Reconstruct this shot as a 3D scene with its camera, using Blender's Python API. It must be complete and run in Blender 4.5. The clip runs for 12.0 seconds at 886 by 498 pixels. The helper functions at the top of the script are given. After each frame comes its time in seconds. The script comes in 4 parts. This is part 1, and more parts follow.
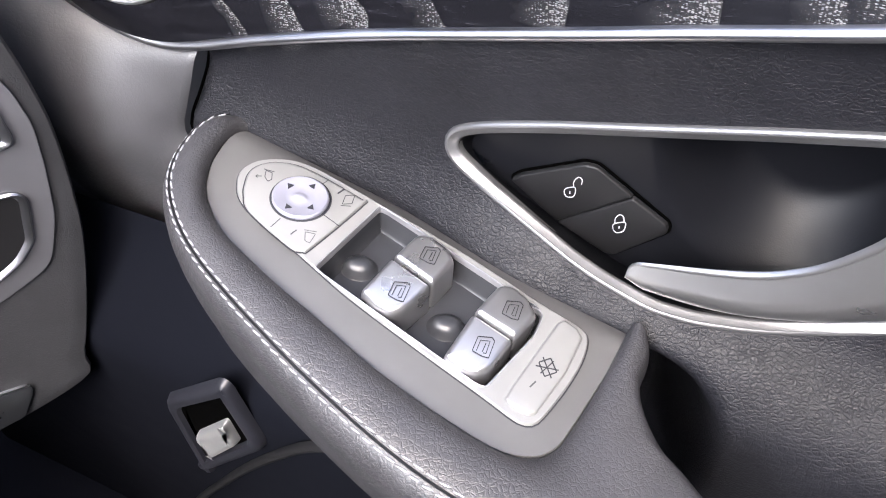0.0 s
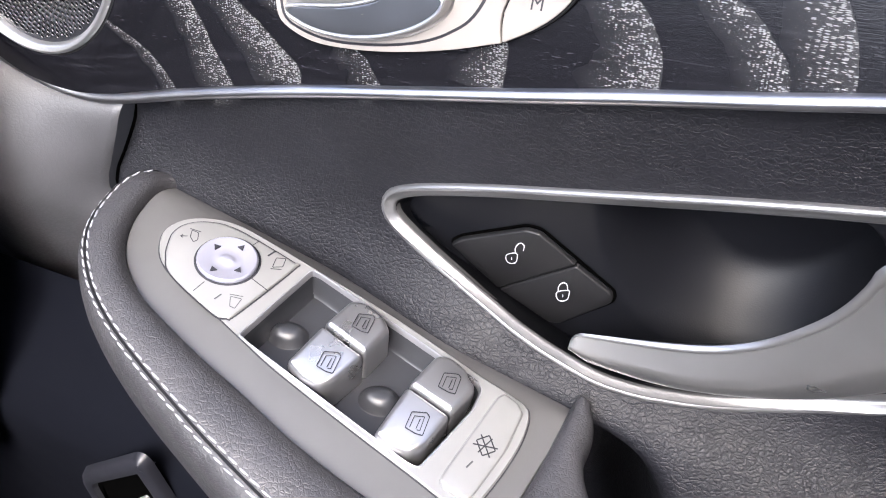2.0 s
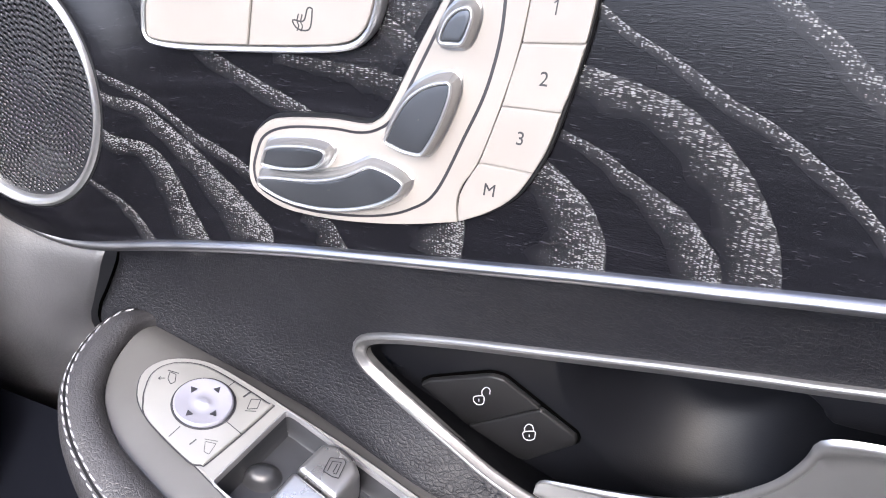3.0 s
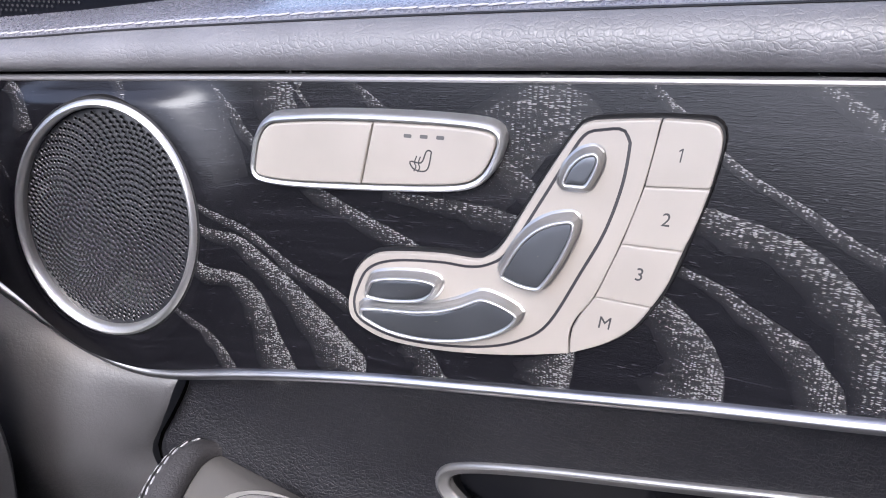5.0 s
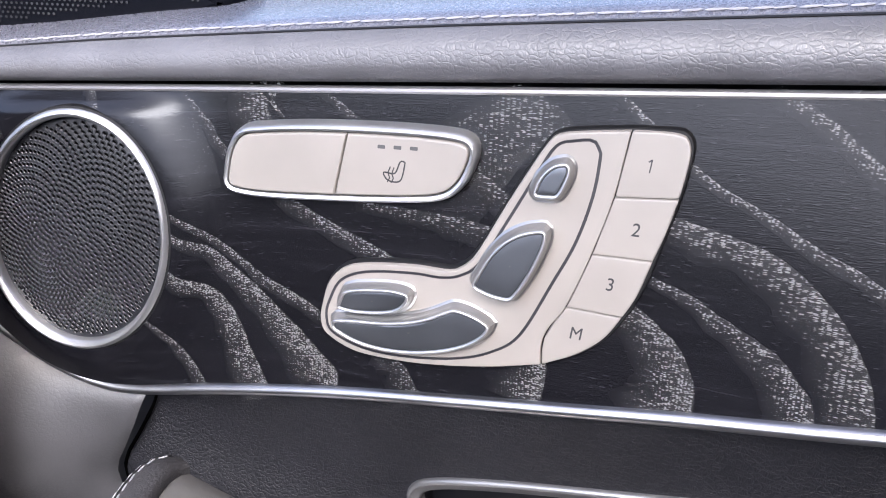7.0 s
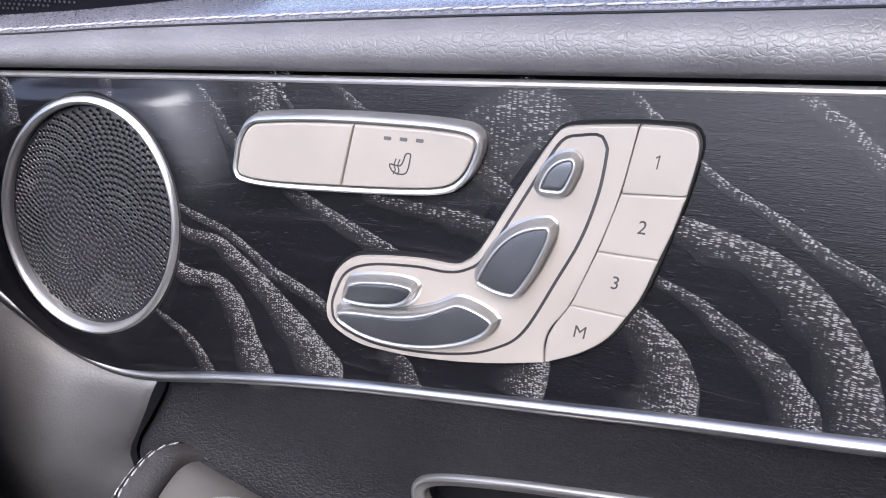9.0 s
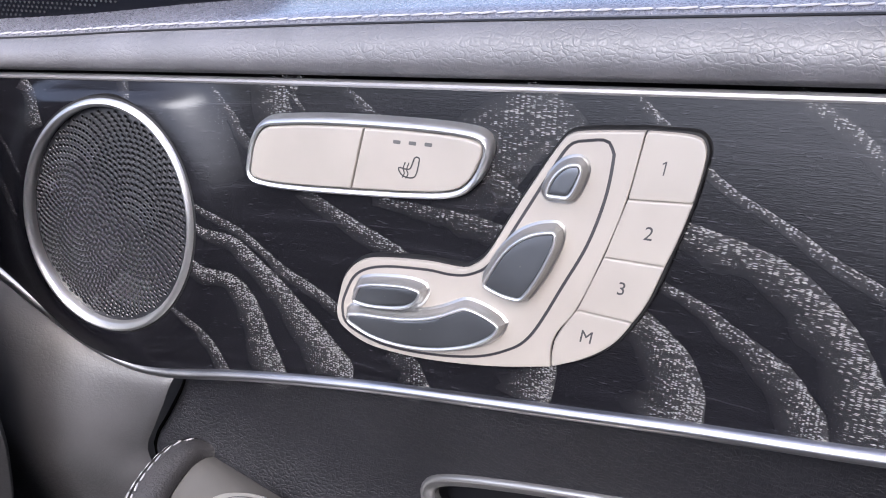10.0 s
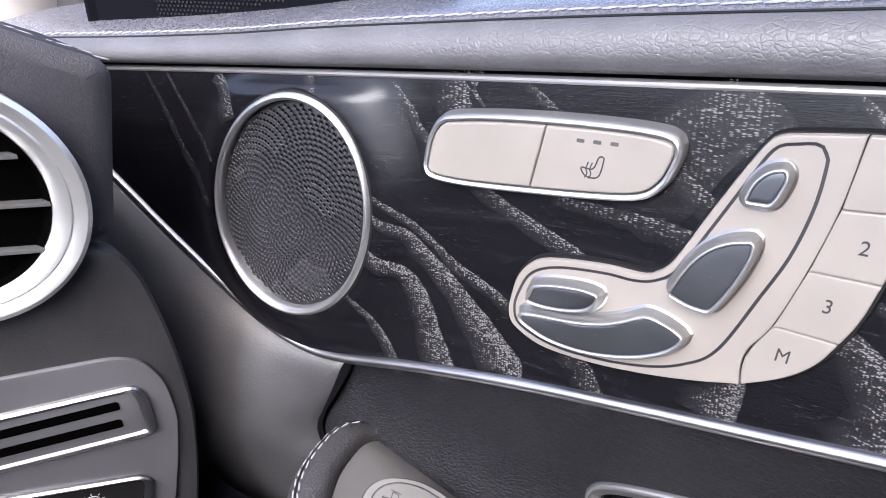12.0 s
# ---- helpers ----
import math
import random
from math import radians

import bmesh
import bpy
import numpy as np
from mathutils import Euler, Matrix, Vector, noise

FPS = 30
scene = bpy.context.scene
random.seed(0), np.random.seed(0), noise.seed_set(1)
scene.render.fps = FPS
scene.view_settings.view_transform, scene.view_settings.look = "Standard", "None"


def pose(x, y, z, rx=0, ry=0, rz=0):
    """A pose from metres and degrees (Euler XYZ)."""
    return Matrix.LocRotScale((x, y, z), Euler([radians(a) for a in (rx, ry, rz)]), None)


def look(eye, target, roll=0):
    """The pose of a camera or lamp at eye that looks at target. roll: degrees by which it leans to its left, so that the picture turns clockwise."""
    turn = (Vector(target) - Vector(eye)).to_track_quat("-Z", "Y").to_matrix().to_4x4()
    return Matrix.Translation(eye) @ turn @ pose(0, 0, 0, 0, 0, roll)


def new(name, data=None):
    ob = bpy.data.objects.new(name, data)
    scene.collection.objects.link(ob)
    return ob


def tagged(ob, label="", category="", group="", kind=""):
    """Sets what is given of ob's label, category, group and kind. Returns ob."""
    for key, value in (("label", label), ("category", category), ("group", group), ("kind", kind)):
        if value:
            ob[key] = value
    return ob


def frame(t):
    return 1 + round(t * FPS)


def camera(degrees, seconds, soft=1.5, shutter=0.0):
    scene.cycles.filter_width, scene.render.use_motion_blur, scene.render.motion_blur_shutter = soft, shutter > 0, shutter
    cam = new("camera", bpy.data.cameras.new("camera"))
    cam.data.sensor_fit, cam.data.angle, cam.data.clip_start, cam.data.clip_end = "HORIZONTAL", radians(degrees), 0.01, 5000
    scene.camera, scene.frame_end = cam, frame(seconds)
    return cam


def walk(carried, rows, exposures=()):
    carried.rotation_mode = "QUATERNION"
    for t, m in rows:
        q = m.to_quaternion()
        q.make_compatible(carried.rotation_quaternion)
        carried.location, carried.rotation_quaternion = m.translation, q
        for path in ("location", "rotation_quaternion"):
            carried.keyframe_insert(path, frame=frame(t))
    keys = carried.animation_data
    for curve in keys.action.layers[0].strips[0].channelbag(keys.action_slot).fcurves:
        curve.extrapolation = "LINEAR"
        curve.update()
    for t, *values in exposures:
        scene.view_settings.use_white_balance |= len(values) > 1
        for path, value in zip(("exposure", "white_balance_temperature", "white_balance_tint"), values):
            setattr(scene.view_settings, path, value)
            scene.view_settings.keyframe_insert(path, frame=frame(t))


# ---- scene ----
cam = camera(59.99, 12.0, soft=1.05)
# seconds, eye, yaw, pitch, roll in degrees
PATH = [
    (0, (-0.0215, 0.0072, 0.7902), (-0.3492, 0.5636, 0.0267), -7.23),
    (0.5, (-0.0215, 0.0083, 0.7874), (-0.3431, 0.5756, 0.0293), -6.15),
    (1, (-0.0218, 0.0097, 0.7872), (-0.3343, 0.5949, 0.0390), -4.76),
    (1.5, (-0.0216, 0.0163, 0.7831), (-0.3238, 0.6239, 0.0486), -3.35),
    (2, (-0.0199, 0.0226, 0.7793), (-0.3179, 0.6546, 0.0638), -2.59),
    (2.5, (-0.0162, 0.0398, 0.7854), (-0.3150, 0.6949, 0.0915), -2.38),
    (3, (-0.0148, 0.0414, 0.8131), (-0.3255, 0.7251, 0.1528), -2.58),
    (3.5, (-0.0200, 0.0344, 0.8400), (-0.3416, 0.7398, 0.2083), -2.67),
    (3.7, (-0.0260, 0.0361, 0.8496), (-0.3490, 0.7508, 0.2293), -2.58),
    (5.3, (-0.0599, 0.0199, 0.8218), (-0.3541, 0.8105, 0.2849), -0.40),
    (5.5, (-0.0593, 0.0191, 0.8227), (-0.3491, 0.8142, 0.2900), -0.18),
    (6, (-0.0585, 0.0183, 0.8213), (-0.3402, 0.8229, 0.2986), 0.26),
    (6.5, (-0.0583, 0.0188, 0.8207), (-0.3349, 0.8291, 0.3040), 0.61),
    (7, (-0.0558, 0.0192, 0.8192), (-0.3355, 0.8302, 0.3053), 0.75),
    (9, (-0.0470, 0.0251, 0.8172), (-0.3686, 0.8169, 0.2980), 0.42),
    (9.5, (-0.0448, 0.0246, 0.8180), (-0.3796, 0.8095, 0.2967), 0.15),
    (10, (-0.0417, 0.0278, 0.8204), (-0.3928, 0.8030, 0.2952), -0.30),
    (10.5, (-0.0399, 0.0292, 0.8191), (-0.4098, 0.7934, 0.2907), -0.81),
    (11, (-0.0399, 0.0304, 0.8151), (-0.4388, 0.7768, 0.2824), -1.64),
    (11.5, (-0.0419, 0.0329, 0.8116), (-0.4860, 0.7512, 0.2760), -2.96),
    (12, (-0.0551, 0.0296, 0.8234), (-0.5639, 0.7010, 0.2846), -5.00),
]
EXPOSURES = [(0.0, 2.94, 6150, 11), (2.5, 2.92, 6150, 11), (3.5, 2.7, 6130, 11), (5.3, 2.38, 6080, 13), (12.0, 2.4, 6110, 13)]
walk(cam, [(t, look(eye, target, roll)) for t, eye, target, roll in PATH], EXPOSURES)

# ---- light: an overcast sky through the car's windows ----
world = bpy.data.worlds.new("overcast_sky")
scene.world = world
world.use_nodes = True
wn, wl = world.node_tree.nodes, world.node_tree.links
sky = wn.new("ShaderNodeTexSky")
sky.sky_type, sky.sun_disc = "NISHITA", False
sky.sun_elevation, sky.sun_rotation, sky.dust_density, sky.air_density = radians(55), radians(160), 6.0, 0.7
wl.new(sky.outputs[0], wn["Background"].inputs[0])
wn["Background"].inputs[1].default_value = 0.15
sun = new("sun", bpy.data.lights.new("sun", "SUN"))
sun.data.energy, sun.data.angle, sun.data.color = 0.95, radians(32), (1.0, 0.98, 0.96)
sun.matrix_world = look((-0.4, -1.8, 1.5), (0, 0, 0))


# ---- materials ----
def mat(name, color, rough=0.5, metal=0.0, **extra):
    m = bpy.data.materials.new(name)
    m.use_nodes = True
    b = m.node_tree.nodes["Principled BSDF"]
    b.inputs["Base Color"].default_value = (*color, 1)
    b.inputs["Roughness"].default_value = rough
    b.inputs["Metallic"].default_value = metal
    for key, value in extra.items():
        b.inputs[key.replace("_", " ").title().replace("Ior", "IOR")].default_value = value
    return m


def node(m, kind, **sets):
    n = m.node_tree.nodes.new("ShaderNode" + kind)
    for key, value in sets.items():
        if key in n.bl_rna.properties:
            if key == "data_type":
                n.data_type = value
            elif key == "feature":
                n.feature = value
            elif key == "operation":
                n.operation = value
            elif key == "distance" and kind == "TexVoronoi":
                n.distance = value
        else:
            n.inputs[key].default_value = value
    return n


def link(m, a, b):
    m.node_tree.links.new(a, b)


def coords(m, scale=(1, 1, 1), turn=0.0):
    tc, tr, mp = node(m, "TexCoord"), node(m, "Mapping"), node(m, "Mapping")
    tr.inputs["Rotation"].default_value = (0, radians(turn), 0)
    mp.inputs["Scale"].default_value = scale
    link(m, tc.outputs["Object"], tr.inputs["Vector"])
    link(m, tr.outputs["Vector"], mp.inputs["Vector"])
    return mp.outputs["Vector"]


def ramp(m, fac, stops):
    r = node(m, "ValToRGB")
    e = r.color_ramp.elements
    while len(e) < len(stops):
        e.new(0.5)
    for el, (p, c) in zip(e, stops):
        el.position, el.color = p, (*c, 1) if len(c) == 3 else c
    link(m, fac, r.inputs[0])
    return r.outputs[0]


def bump(m, height, strength, dist, normal=None):
    b = node(m, "Bump")
    b.inputs["Strength"].default_value, b.inputs["Distance"].default_value = strength, dist
    link(m, height, b.inputs["Height"])
    if normal:
        link(m, normal, b.inputs["Normal"])
    return b.outputs["Normal"]


def bsdf(m):
    return m.node_tree.nodes["Principled BSDF"]


def leather(name, color, scale=430.0, strength=0.5, rough=0.5, gloss=0.5, soft=0.2, crush=(0.9, 1, 1.35), fine_relief=0.15):
    """Grained leather: warped cells of two sizes with soft creases that come and go, wrinkles and slight wear."""
    m = mat(name, color, rough)
    v = coords(m)
    warp = node(m, "TexNoise", Scale=260.0, Detail=3.0)
    link(m, v, warp.inputs["Vector"])
    mix = node(m, "MixRGB")
    mix.blend_type = "LINEAR_LIGHT"
    mix.inputs[0].default_value = 0.0016
    link(m, v, mix.inputs[1])
    link(m, warp.outputs["Color"], mix.inputs[2])
    heights = []
    for k, low in ((1.0, 0.0), (1.6, 0.55)):
        mp = node(m, "Mapping")
        mp.inputs["Scale"].default_value = crush if k == 1.0 else (crush[2], 1, crush[0])
        mp.inputs["Rotation"].default_value = (0, radians(14 if k == 1.0 else -22), 0)
        link(m, mix.outputs[0], mp.inputs["Vector"])
        cell = node(m, "TexVoronoi", feature="DISTANCE_TO_EDGE", Scale=scale * k)
        link(m, mp.outputs[0], cell.inputs["Vector"])
        mid = low + (1 - low) * 0.75
        heights.append(ramp(m, cell.outputs["Distance"], [(0.0, (low,) * 3), (0.45 * soft, (mid,) * 3), (soft, (1, 1, 1))]))
    both = node(m, "Math", operation="MULTIPLY")
    link(m, heights[0], both.inputs[0])
    link(m, heights[1], both.inputs[1])
    area = node(m, "TexNoise", Scale=70.0, Detail=3.0)
    link(m, v, area.inputs["Vector"])
    depth = node(m, "Math", operation="MULTIPLY")
    link(m, both.outputs[0], depth.inputs[0])
    link(m, ramp(m, area.outputs["Fac"], [(0.35, (0.6,) * 3), (0.62, (1, 1, 1))]), depth.inputs[1])
    crease = depth.outputs[0]
    link(m, ramp(m, both.outputs[0], [(0.1, (rough + 0.12,) * 3), (0.9, (rough,) * 3)]), bsdf(m).inputs["Roughness"])
    bsdf(m).inputs["Specular IOR Level"].default_value = gloss
    fine = node(m, "TexNoise", Scale=2200.0, Detail=3.0)
    link(m, v, fine.inputs["Vector"])
    big = node(m, "TexNoise", Scale=38.0, Detail=4.0)
    link(m, v, big.inputs["Vector"])
    n1 = bump(m, crease, strength, 0.00022)
    n2 = bump(m, fine.outputs["Fac"], fine_relief, 0.0001, n1)
    n3 = bump(m, big.outputs["Fac"], 1.3 * fine_relief, 0.002, n2)
    link(m, n3, bsdf(m).inputs["Normal"])
    c0, c1 = [c * 0.85 for c in color], [min(1, c * 1.15) for c in color]
    link(m, ramp(m, big.outputs["Fac"], [(0.3, c0), (0.7, c1)]), bsdf(m).inputs["Base Color"])
    return m


def grained(name, color, rough, metal=0.0, scale=900.0, strength=0.12, spread=0.03, stretch=(1, 1, 1)):
    """A plain moulded or brushed surface with fine grain and faint smudges."""
    m = mat(name, color, rough, metal)
    v = coords(m, stretch)
    fine = node(m, "TexNoise", Scale=scale, Detail=3.0)
    big = node(m, "TexNoise", Scale=45.0, Detail=5.0)
    link(m, v, fine.inputs["Vector"])
    link(m, v, big.inputs["Vector"])
    link(m, bump(m, fine.outputs["Fac"], strength, 0.0002), bsdf(m).inputs["Normal"])
    link(m, ramp(m, big.outputs["Fac"], [(0.3, (max(0.02, rough - spread),) * 3), (0.7, (rough + spread,) * 3)]), bsdf(m).inputs["Roughness"])
    link(m, ramp(m, big.outputs["Fac"], [(0.25, [c * 0.93 for c in color]), (0.75, [min(1, c * 1.06) for c in color])]), bsdf(m).inputs["Base Color"])
    return m


def veneer():
    """Black open-pored ash: fine dark fibres along the door under a satin lacquer."""
    m = mat("black_ash_veneer", (0.012, 0.012, 0.015), 0.2)
    v = coords(m, (14, 14, 420), 7)
    fib = node(m, "TexNoise", Scale=1.0, Detail=5.0, Roughness=0.7)
    link(m, v, fib.inputs["Vector"])
    v2 = coords(m, (300, 300, 2600), 7)
    pore = node(m, "TexNoise", Scale=1.0, Detail=2.0)
    link(m, v2, pore.inputs["Vector"])
    col = ramp(m, fib.outputs["Fac"], [(0.3, (0.003, 0.003, 0.004)), (0.55, (0.0055, 0.0055, 0.0072)), (0.8, (0.016, 0.016, 0.020))])
    fleck = ramp(m, pore.outputs["Fac"], [(0.68, (0, 0, 0)), (0.76, (1, 1, 1))])
    mx = node(m, "MixRGB")
    link(m, fleck, mx.inputs[0])
    link(m, col, mx.inputs[1])
    mx.inputs[2].default_value = (0.035, 0.035, 0.042, 1)
    link(m, mx.outputs[0], bsdf(m).inputs["Base Color"])
    bsdf(m).inputs["Specular IOR Level"].default_value = 0.38
    n1 = bump(m, fib.outputs["Fac"], 0.07, 0.0004)
    link(m, bump(m, pore.outputs["Fac"], 0.3, 0.0001, n1), bsdf(m).inputs["Normal"])
    return m


def pores(name, scale):
    """Silvery limed pores of the growth rings: short dashes over a faint bloom, thinning out away from the ring's sharp edge."""
    m = mat(name, (0.17, 0.169, 0.174), 0.42)
    flat = node(m, "CombineXYZ")
    axes = node(m, "SeparateXYZ")
    link(m, coords(m, scale, 5), axes.inputs[0])
    link(m, axes.outputs["X"], flat.inputs["X"])
    link(m, axes.outputs["Z"], flat.inputs["Y"])
    tick = node(m, "TexVoronoi", Scale=1.0)
    tick.voronoi_dimensions = "2D"
    link(m, flat.outputs[0], tick.inputs["Vector"])
    pick = node(m, "SeparateXYZ")
    link(m, tick.outputs["Color"], pick.inputs[0])
    patch = node(m, "TexNoise", Scale=420.0, Detail=3.0)
    link(m, coords(m, (0.5, 1, 1.4), 5), patch.inputs["Vector"])
    uv = node(m, "UVMap")
    sep = node(m, "SeparateXYZ")
    link(m, uv.outputs[0], sep.inputs[0])
    across = ramp(m, sep.outputs["Y"], [(0.0, (0.55,) * 3), (0.04, (1, 1, 1)), (0.3, (0.78,) * 3), (0.65, (0.42,) * 3), (1.0, (0, 0, 0))])
    cover = node(m, "Math", operation="MULTIPLY")
    link(m, across, cover.inputs[0])
    link(m, sep.outputs["X"], cover.inputs[1])
    uneven = node(m, "MapRange")
    uneven.inputs["From Min"].default_value, uneven.inputs["From Max"].default_value = 0.3, 0.7
    uneven.inputs["To Min"].default_value, uneven.inputs["To Max"].default_value = 0.5, 1.3
    link(m, patch.outputs["Fac"], uneven.inputs["Value"])
    full = node(m, "Math", operation="MULTIPLY")
    link(m, cover.outputs[0], full.inputs[0])
    link(m, uneven.outputs[0], full.inputs[1])
    chosen = node(m, "Math", operation="SUBTRACT")
    link(m, full.outputs[0], chosen.inputs[0])
    link(m, pick.outputs["X"], chosen.inputs[1])
    reach = node(m, "MapRange")
    reach.inputs["From Min"].default_value, reach.inputs["From Max"].default_value = -0.1, 0.4
    reach.inputs["To Min"].default_value, reach.inputs["To Max"].default_value = 0.0, 0.55
    link(m, chosen.outputs[0], reach.inputs["Value"])
    less = node(m, "Math", operation="SUBTRACT")
    link(m, reach.outputs[0], less.inputs[0])
    link(m, tick.outputs["Distance"], less.inputs[1])
    dash = node(m, "MapRange")
    dash.inputs["From Min"].default_value, dash.inputs["From Max"].default_value = -0.02, 0.16
    dash.inputs["To Max"].default_value = 0.68
    link(m, less.outputs[0], dash.inputs["Value"])
    bloom = node(m, "Math", operation="MULTIPLY")
    link(m, full.outputs[0], bloom.inputs[0])
    bloom.inputs[1].default_value = 0.12
    both = node(m, "Math", operation="MAXIMUM")
    link(m, dash.outputs[0], both.inputs[0])
    link(m, bloom.outputs[0], both.inputs[1])
    link(m, both.outputs[0], bsdf(m).inputs["Alpha"])
    return m


# Pad, sill and bulge: black leather with window light mixed into the colour.
M_PAD = leather("lit_door_leather", (0.085, 0.085, 0.093), 400, 0.5, 0.32, 0.55, 0.26, crush=(0.75, 1, 1.4))
# The sill's bluish tone holds the sky's reflection.
M_SILL = leather("sky_lit_sill_leather", (0.1, 0.102, 0.122), 400, 0.05, 0.24, 0.9, fine_relief=0.03)
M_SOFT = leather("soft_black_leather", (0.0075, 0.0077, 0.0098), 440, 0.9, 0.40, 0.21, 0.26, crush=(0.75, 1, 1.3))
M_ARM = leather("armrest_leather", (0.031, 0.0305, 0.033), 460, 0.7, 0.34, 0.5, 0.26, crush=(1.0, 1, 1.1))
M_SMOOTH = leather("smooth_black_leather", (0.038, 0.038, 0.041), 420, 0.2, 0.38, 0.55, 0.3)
M_DASHL = leather("dash_leather", (0.03, 0.031, 0.038), 500, 0.5, 0.5)
M_LOWDASH = leather("lower_dash_leather", (0.027, 0.0275, 0.03), 450, 0.4, 0.38)
M_WOOD = veneer()
M_EDGE = grained("lacquered_edge", (0.20, 0.195, 0.20), 0.3, 0.3, 900, 0.05)
M_PORE = pores("limed_pores", (950, 0, 2700))
M_STREAK = pores("limed_streaks", (560, 0, 3000))
M_CHROME = grained("satin_chrome", (0.40, 0.40, 0.415), 0.32, 1.0, 700, 0.008, 0.03)
M_SWITCH = grained("satin_switch_metal", (0.40, 0.40, 0.405), 0.3, 0.9, 900, 0.02, 0.06)
M_RING = grained("bright_satin_chrome", (0.7, 0.71, 0.71), 0.42, 0.9, 700, 0.008, 0.03)
M_KNOB = grained("satin_silver_paint", (0.36, 0.36, 0.36), 0.33, 0.85, 1500, 0.01, 0.03)
M_BEZEL = grained("satin_bezel_metal", (0.2, 0.2, 0.204), 0.38, 0.8, 800, 0.01, 0.03)
M_RIM = grained("speaker_rim_chrome", (0.52, 0.525, 0.53), 0.34, 0.9, 700, 0.008, 0.03)
M_DARKCHROME = grained("dark_polished_metal", (0.13, 0.137, 0.15), 0.32, 0.9, 700, 0.02, 0.06)
M_HANDLE = grained("satin_aluminium", (0.28, 0.28, 0.283), 0.3, 0.85, 900, 0.02)
M_SILVER = grained("silver_paint", (0.225, 0.224, 0.218), 0.34, 0.35, 1500, 0.03, 0.0)
M_PLATE = grained("brushed_silver_plate", (0.36, 0.36, 0.38), 0.3, 0.75, 1200, 0.02, 0.03)
# silver with the sky's lilac reflection put into its colour
M_DISC = grained("sky_tinted_silver", (0.25, 0.25, 0.295), 0.3, 0.4, 1500, 0.03, 0.03)
M_CREAM = grained("champagne_satin_plastic", (0.205, 0.19, 0.174), 0.42, 0.0, 1500, 0.03, 0.03)
M_GREY = grained("grey_metallic_paint", (0.105, 0.103, 0.101), 0.36, 0.35, 2200, 0.1, 0.004)
M_PRINT = mat("printed_grey", (0.045, 0.045, 0.047), 0.5)
M_WELL = grained("dark_grey_plastic", (0.021, 0.022, 0.025), 0.36, 0.0, 2000, 0.05, 0.02)
M_BLACK = grained("black_plastic", (0.0065, 0.0065, 0.0072), 0.5, 0.0, 2500, 0.12)
M_BOWL = grained("fine_grained_black_plastic", (0.0045, 0.0048, 0.0062), 0.4, 0.0, 1600, 0.3)
M_DIMPLE = grained("grille_dimple", (0.048, 0.05, 0.055), 0.26, 0.6, 1500, 0.03)
M_MESH = grained("grille_metal", (0.012, 0.0125, 0.016), 0.4, 0.1, 1500, 0.05)
# flat black without reflection, painted in for the shade inside openings
M_HOLE = mat("hole_shade_black", (0.001, 0.001, 0.001), 0.9)
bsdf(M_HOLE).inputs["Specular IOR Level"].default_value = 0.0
M_THREAD = grained("pale_grey_thread", (0.28, 0.28, 0.30), 0.8, 0.0, 5000, 0.4)
M_INK = mat("print_and_shade_black", (0.01, 0.01, 0.014), 0.6)
bsdf(M_BOWL).inputs["Specular IOR Level"].default_value = 0.14
bsdf(M_BLACK).inputs["Specular IOR Level"].default_value = 0.25
M_WHITE = mat("printed_white", (0.42, 0.42, 0.44), 0.6)
M_LIGHTPANEL = grained("dash_grey_plastic", (0.13, 0.131, 0.142), 0.36, 0.45, 1800, 0.08)
M_CLOTH = grained("light_grey_cloth", (0.45, 0.43, 0.41), 0.9, 0.0, 900, 0.4)
# darker than black plastic is: footwell shade is put into the colour
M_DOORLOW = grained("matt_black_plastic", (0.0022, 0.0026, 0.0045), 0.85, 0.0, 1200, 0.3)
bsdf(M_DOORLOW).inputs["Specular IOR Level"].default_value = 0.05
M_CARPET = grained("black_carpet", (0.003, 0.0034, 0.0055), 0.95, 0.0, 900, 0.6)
M_PALE = grained("bounce_grey", (0.06, 0.06, 0.063), 0.7, 0.0, 300, 0.2)
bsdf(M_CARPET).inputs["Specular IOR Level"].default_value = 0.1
M_DASHP = grained("dash_black_plastic", (0.011, 0.0115, 0.0155), 0.42, 0.0, 1800, 0.15)
M_FARLOW = grained("bounce_cream", (0.3, 0.29, 0.28), 0.6, 0.0, 300, 0.2)
M_SHELL = grained("cabin_grey", (0.04, 0.04, 0.043), 0.8, 0.0, 300, 0.2)


# ---- shape helpers ----
def step(t):
    t = min(1.0, max(0.0, t))
    return t * t * (3 - 2 * t)


def wood_y(x, z):
    u, w = x + 0.1, z - 0.66
    return 0.2238 - 0.1053 * u + 0.2676 * w - 0.4261 * u * u + 0.2591 * u * w


def arm_z(x):
    return 0.531 - 0.175 * (x + 0.095)


def low_y(x, z):
    """The lower leather: upright, swelling inwards to a ledge where it meets the armrest."""
    q = z - arm_z(x)
    b = 0.011 + 0.016 * step((x + 0.17) / 0.08)
    y = 0.221 - 0.03 * (x + 0.1) - b * 1.6 / (1 + math.exp((q - 0.004) / 0.010))
    return y + 0.07 * step((-q - 0.001) / 0.04) * (1 - step((x + 0.040) / 0.045)) * step((x + 0.15) / 0.06)


def on_wood(u, v, h):
    return Vector((u, wood_y(u, v) - h, v))


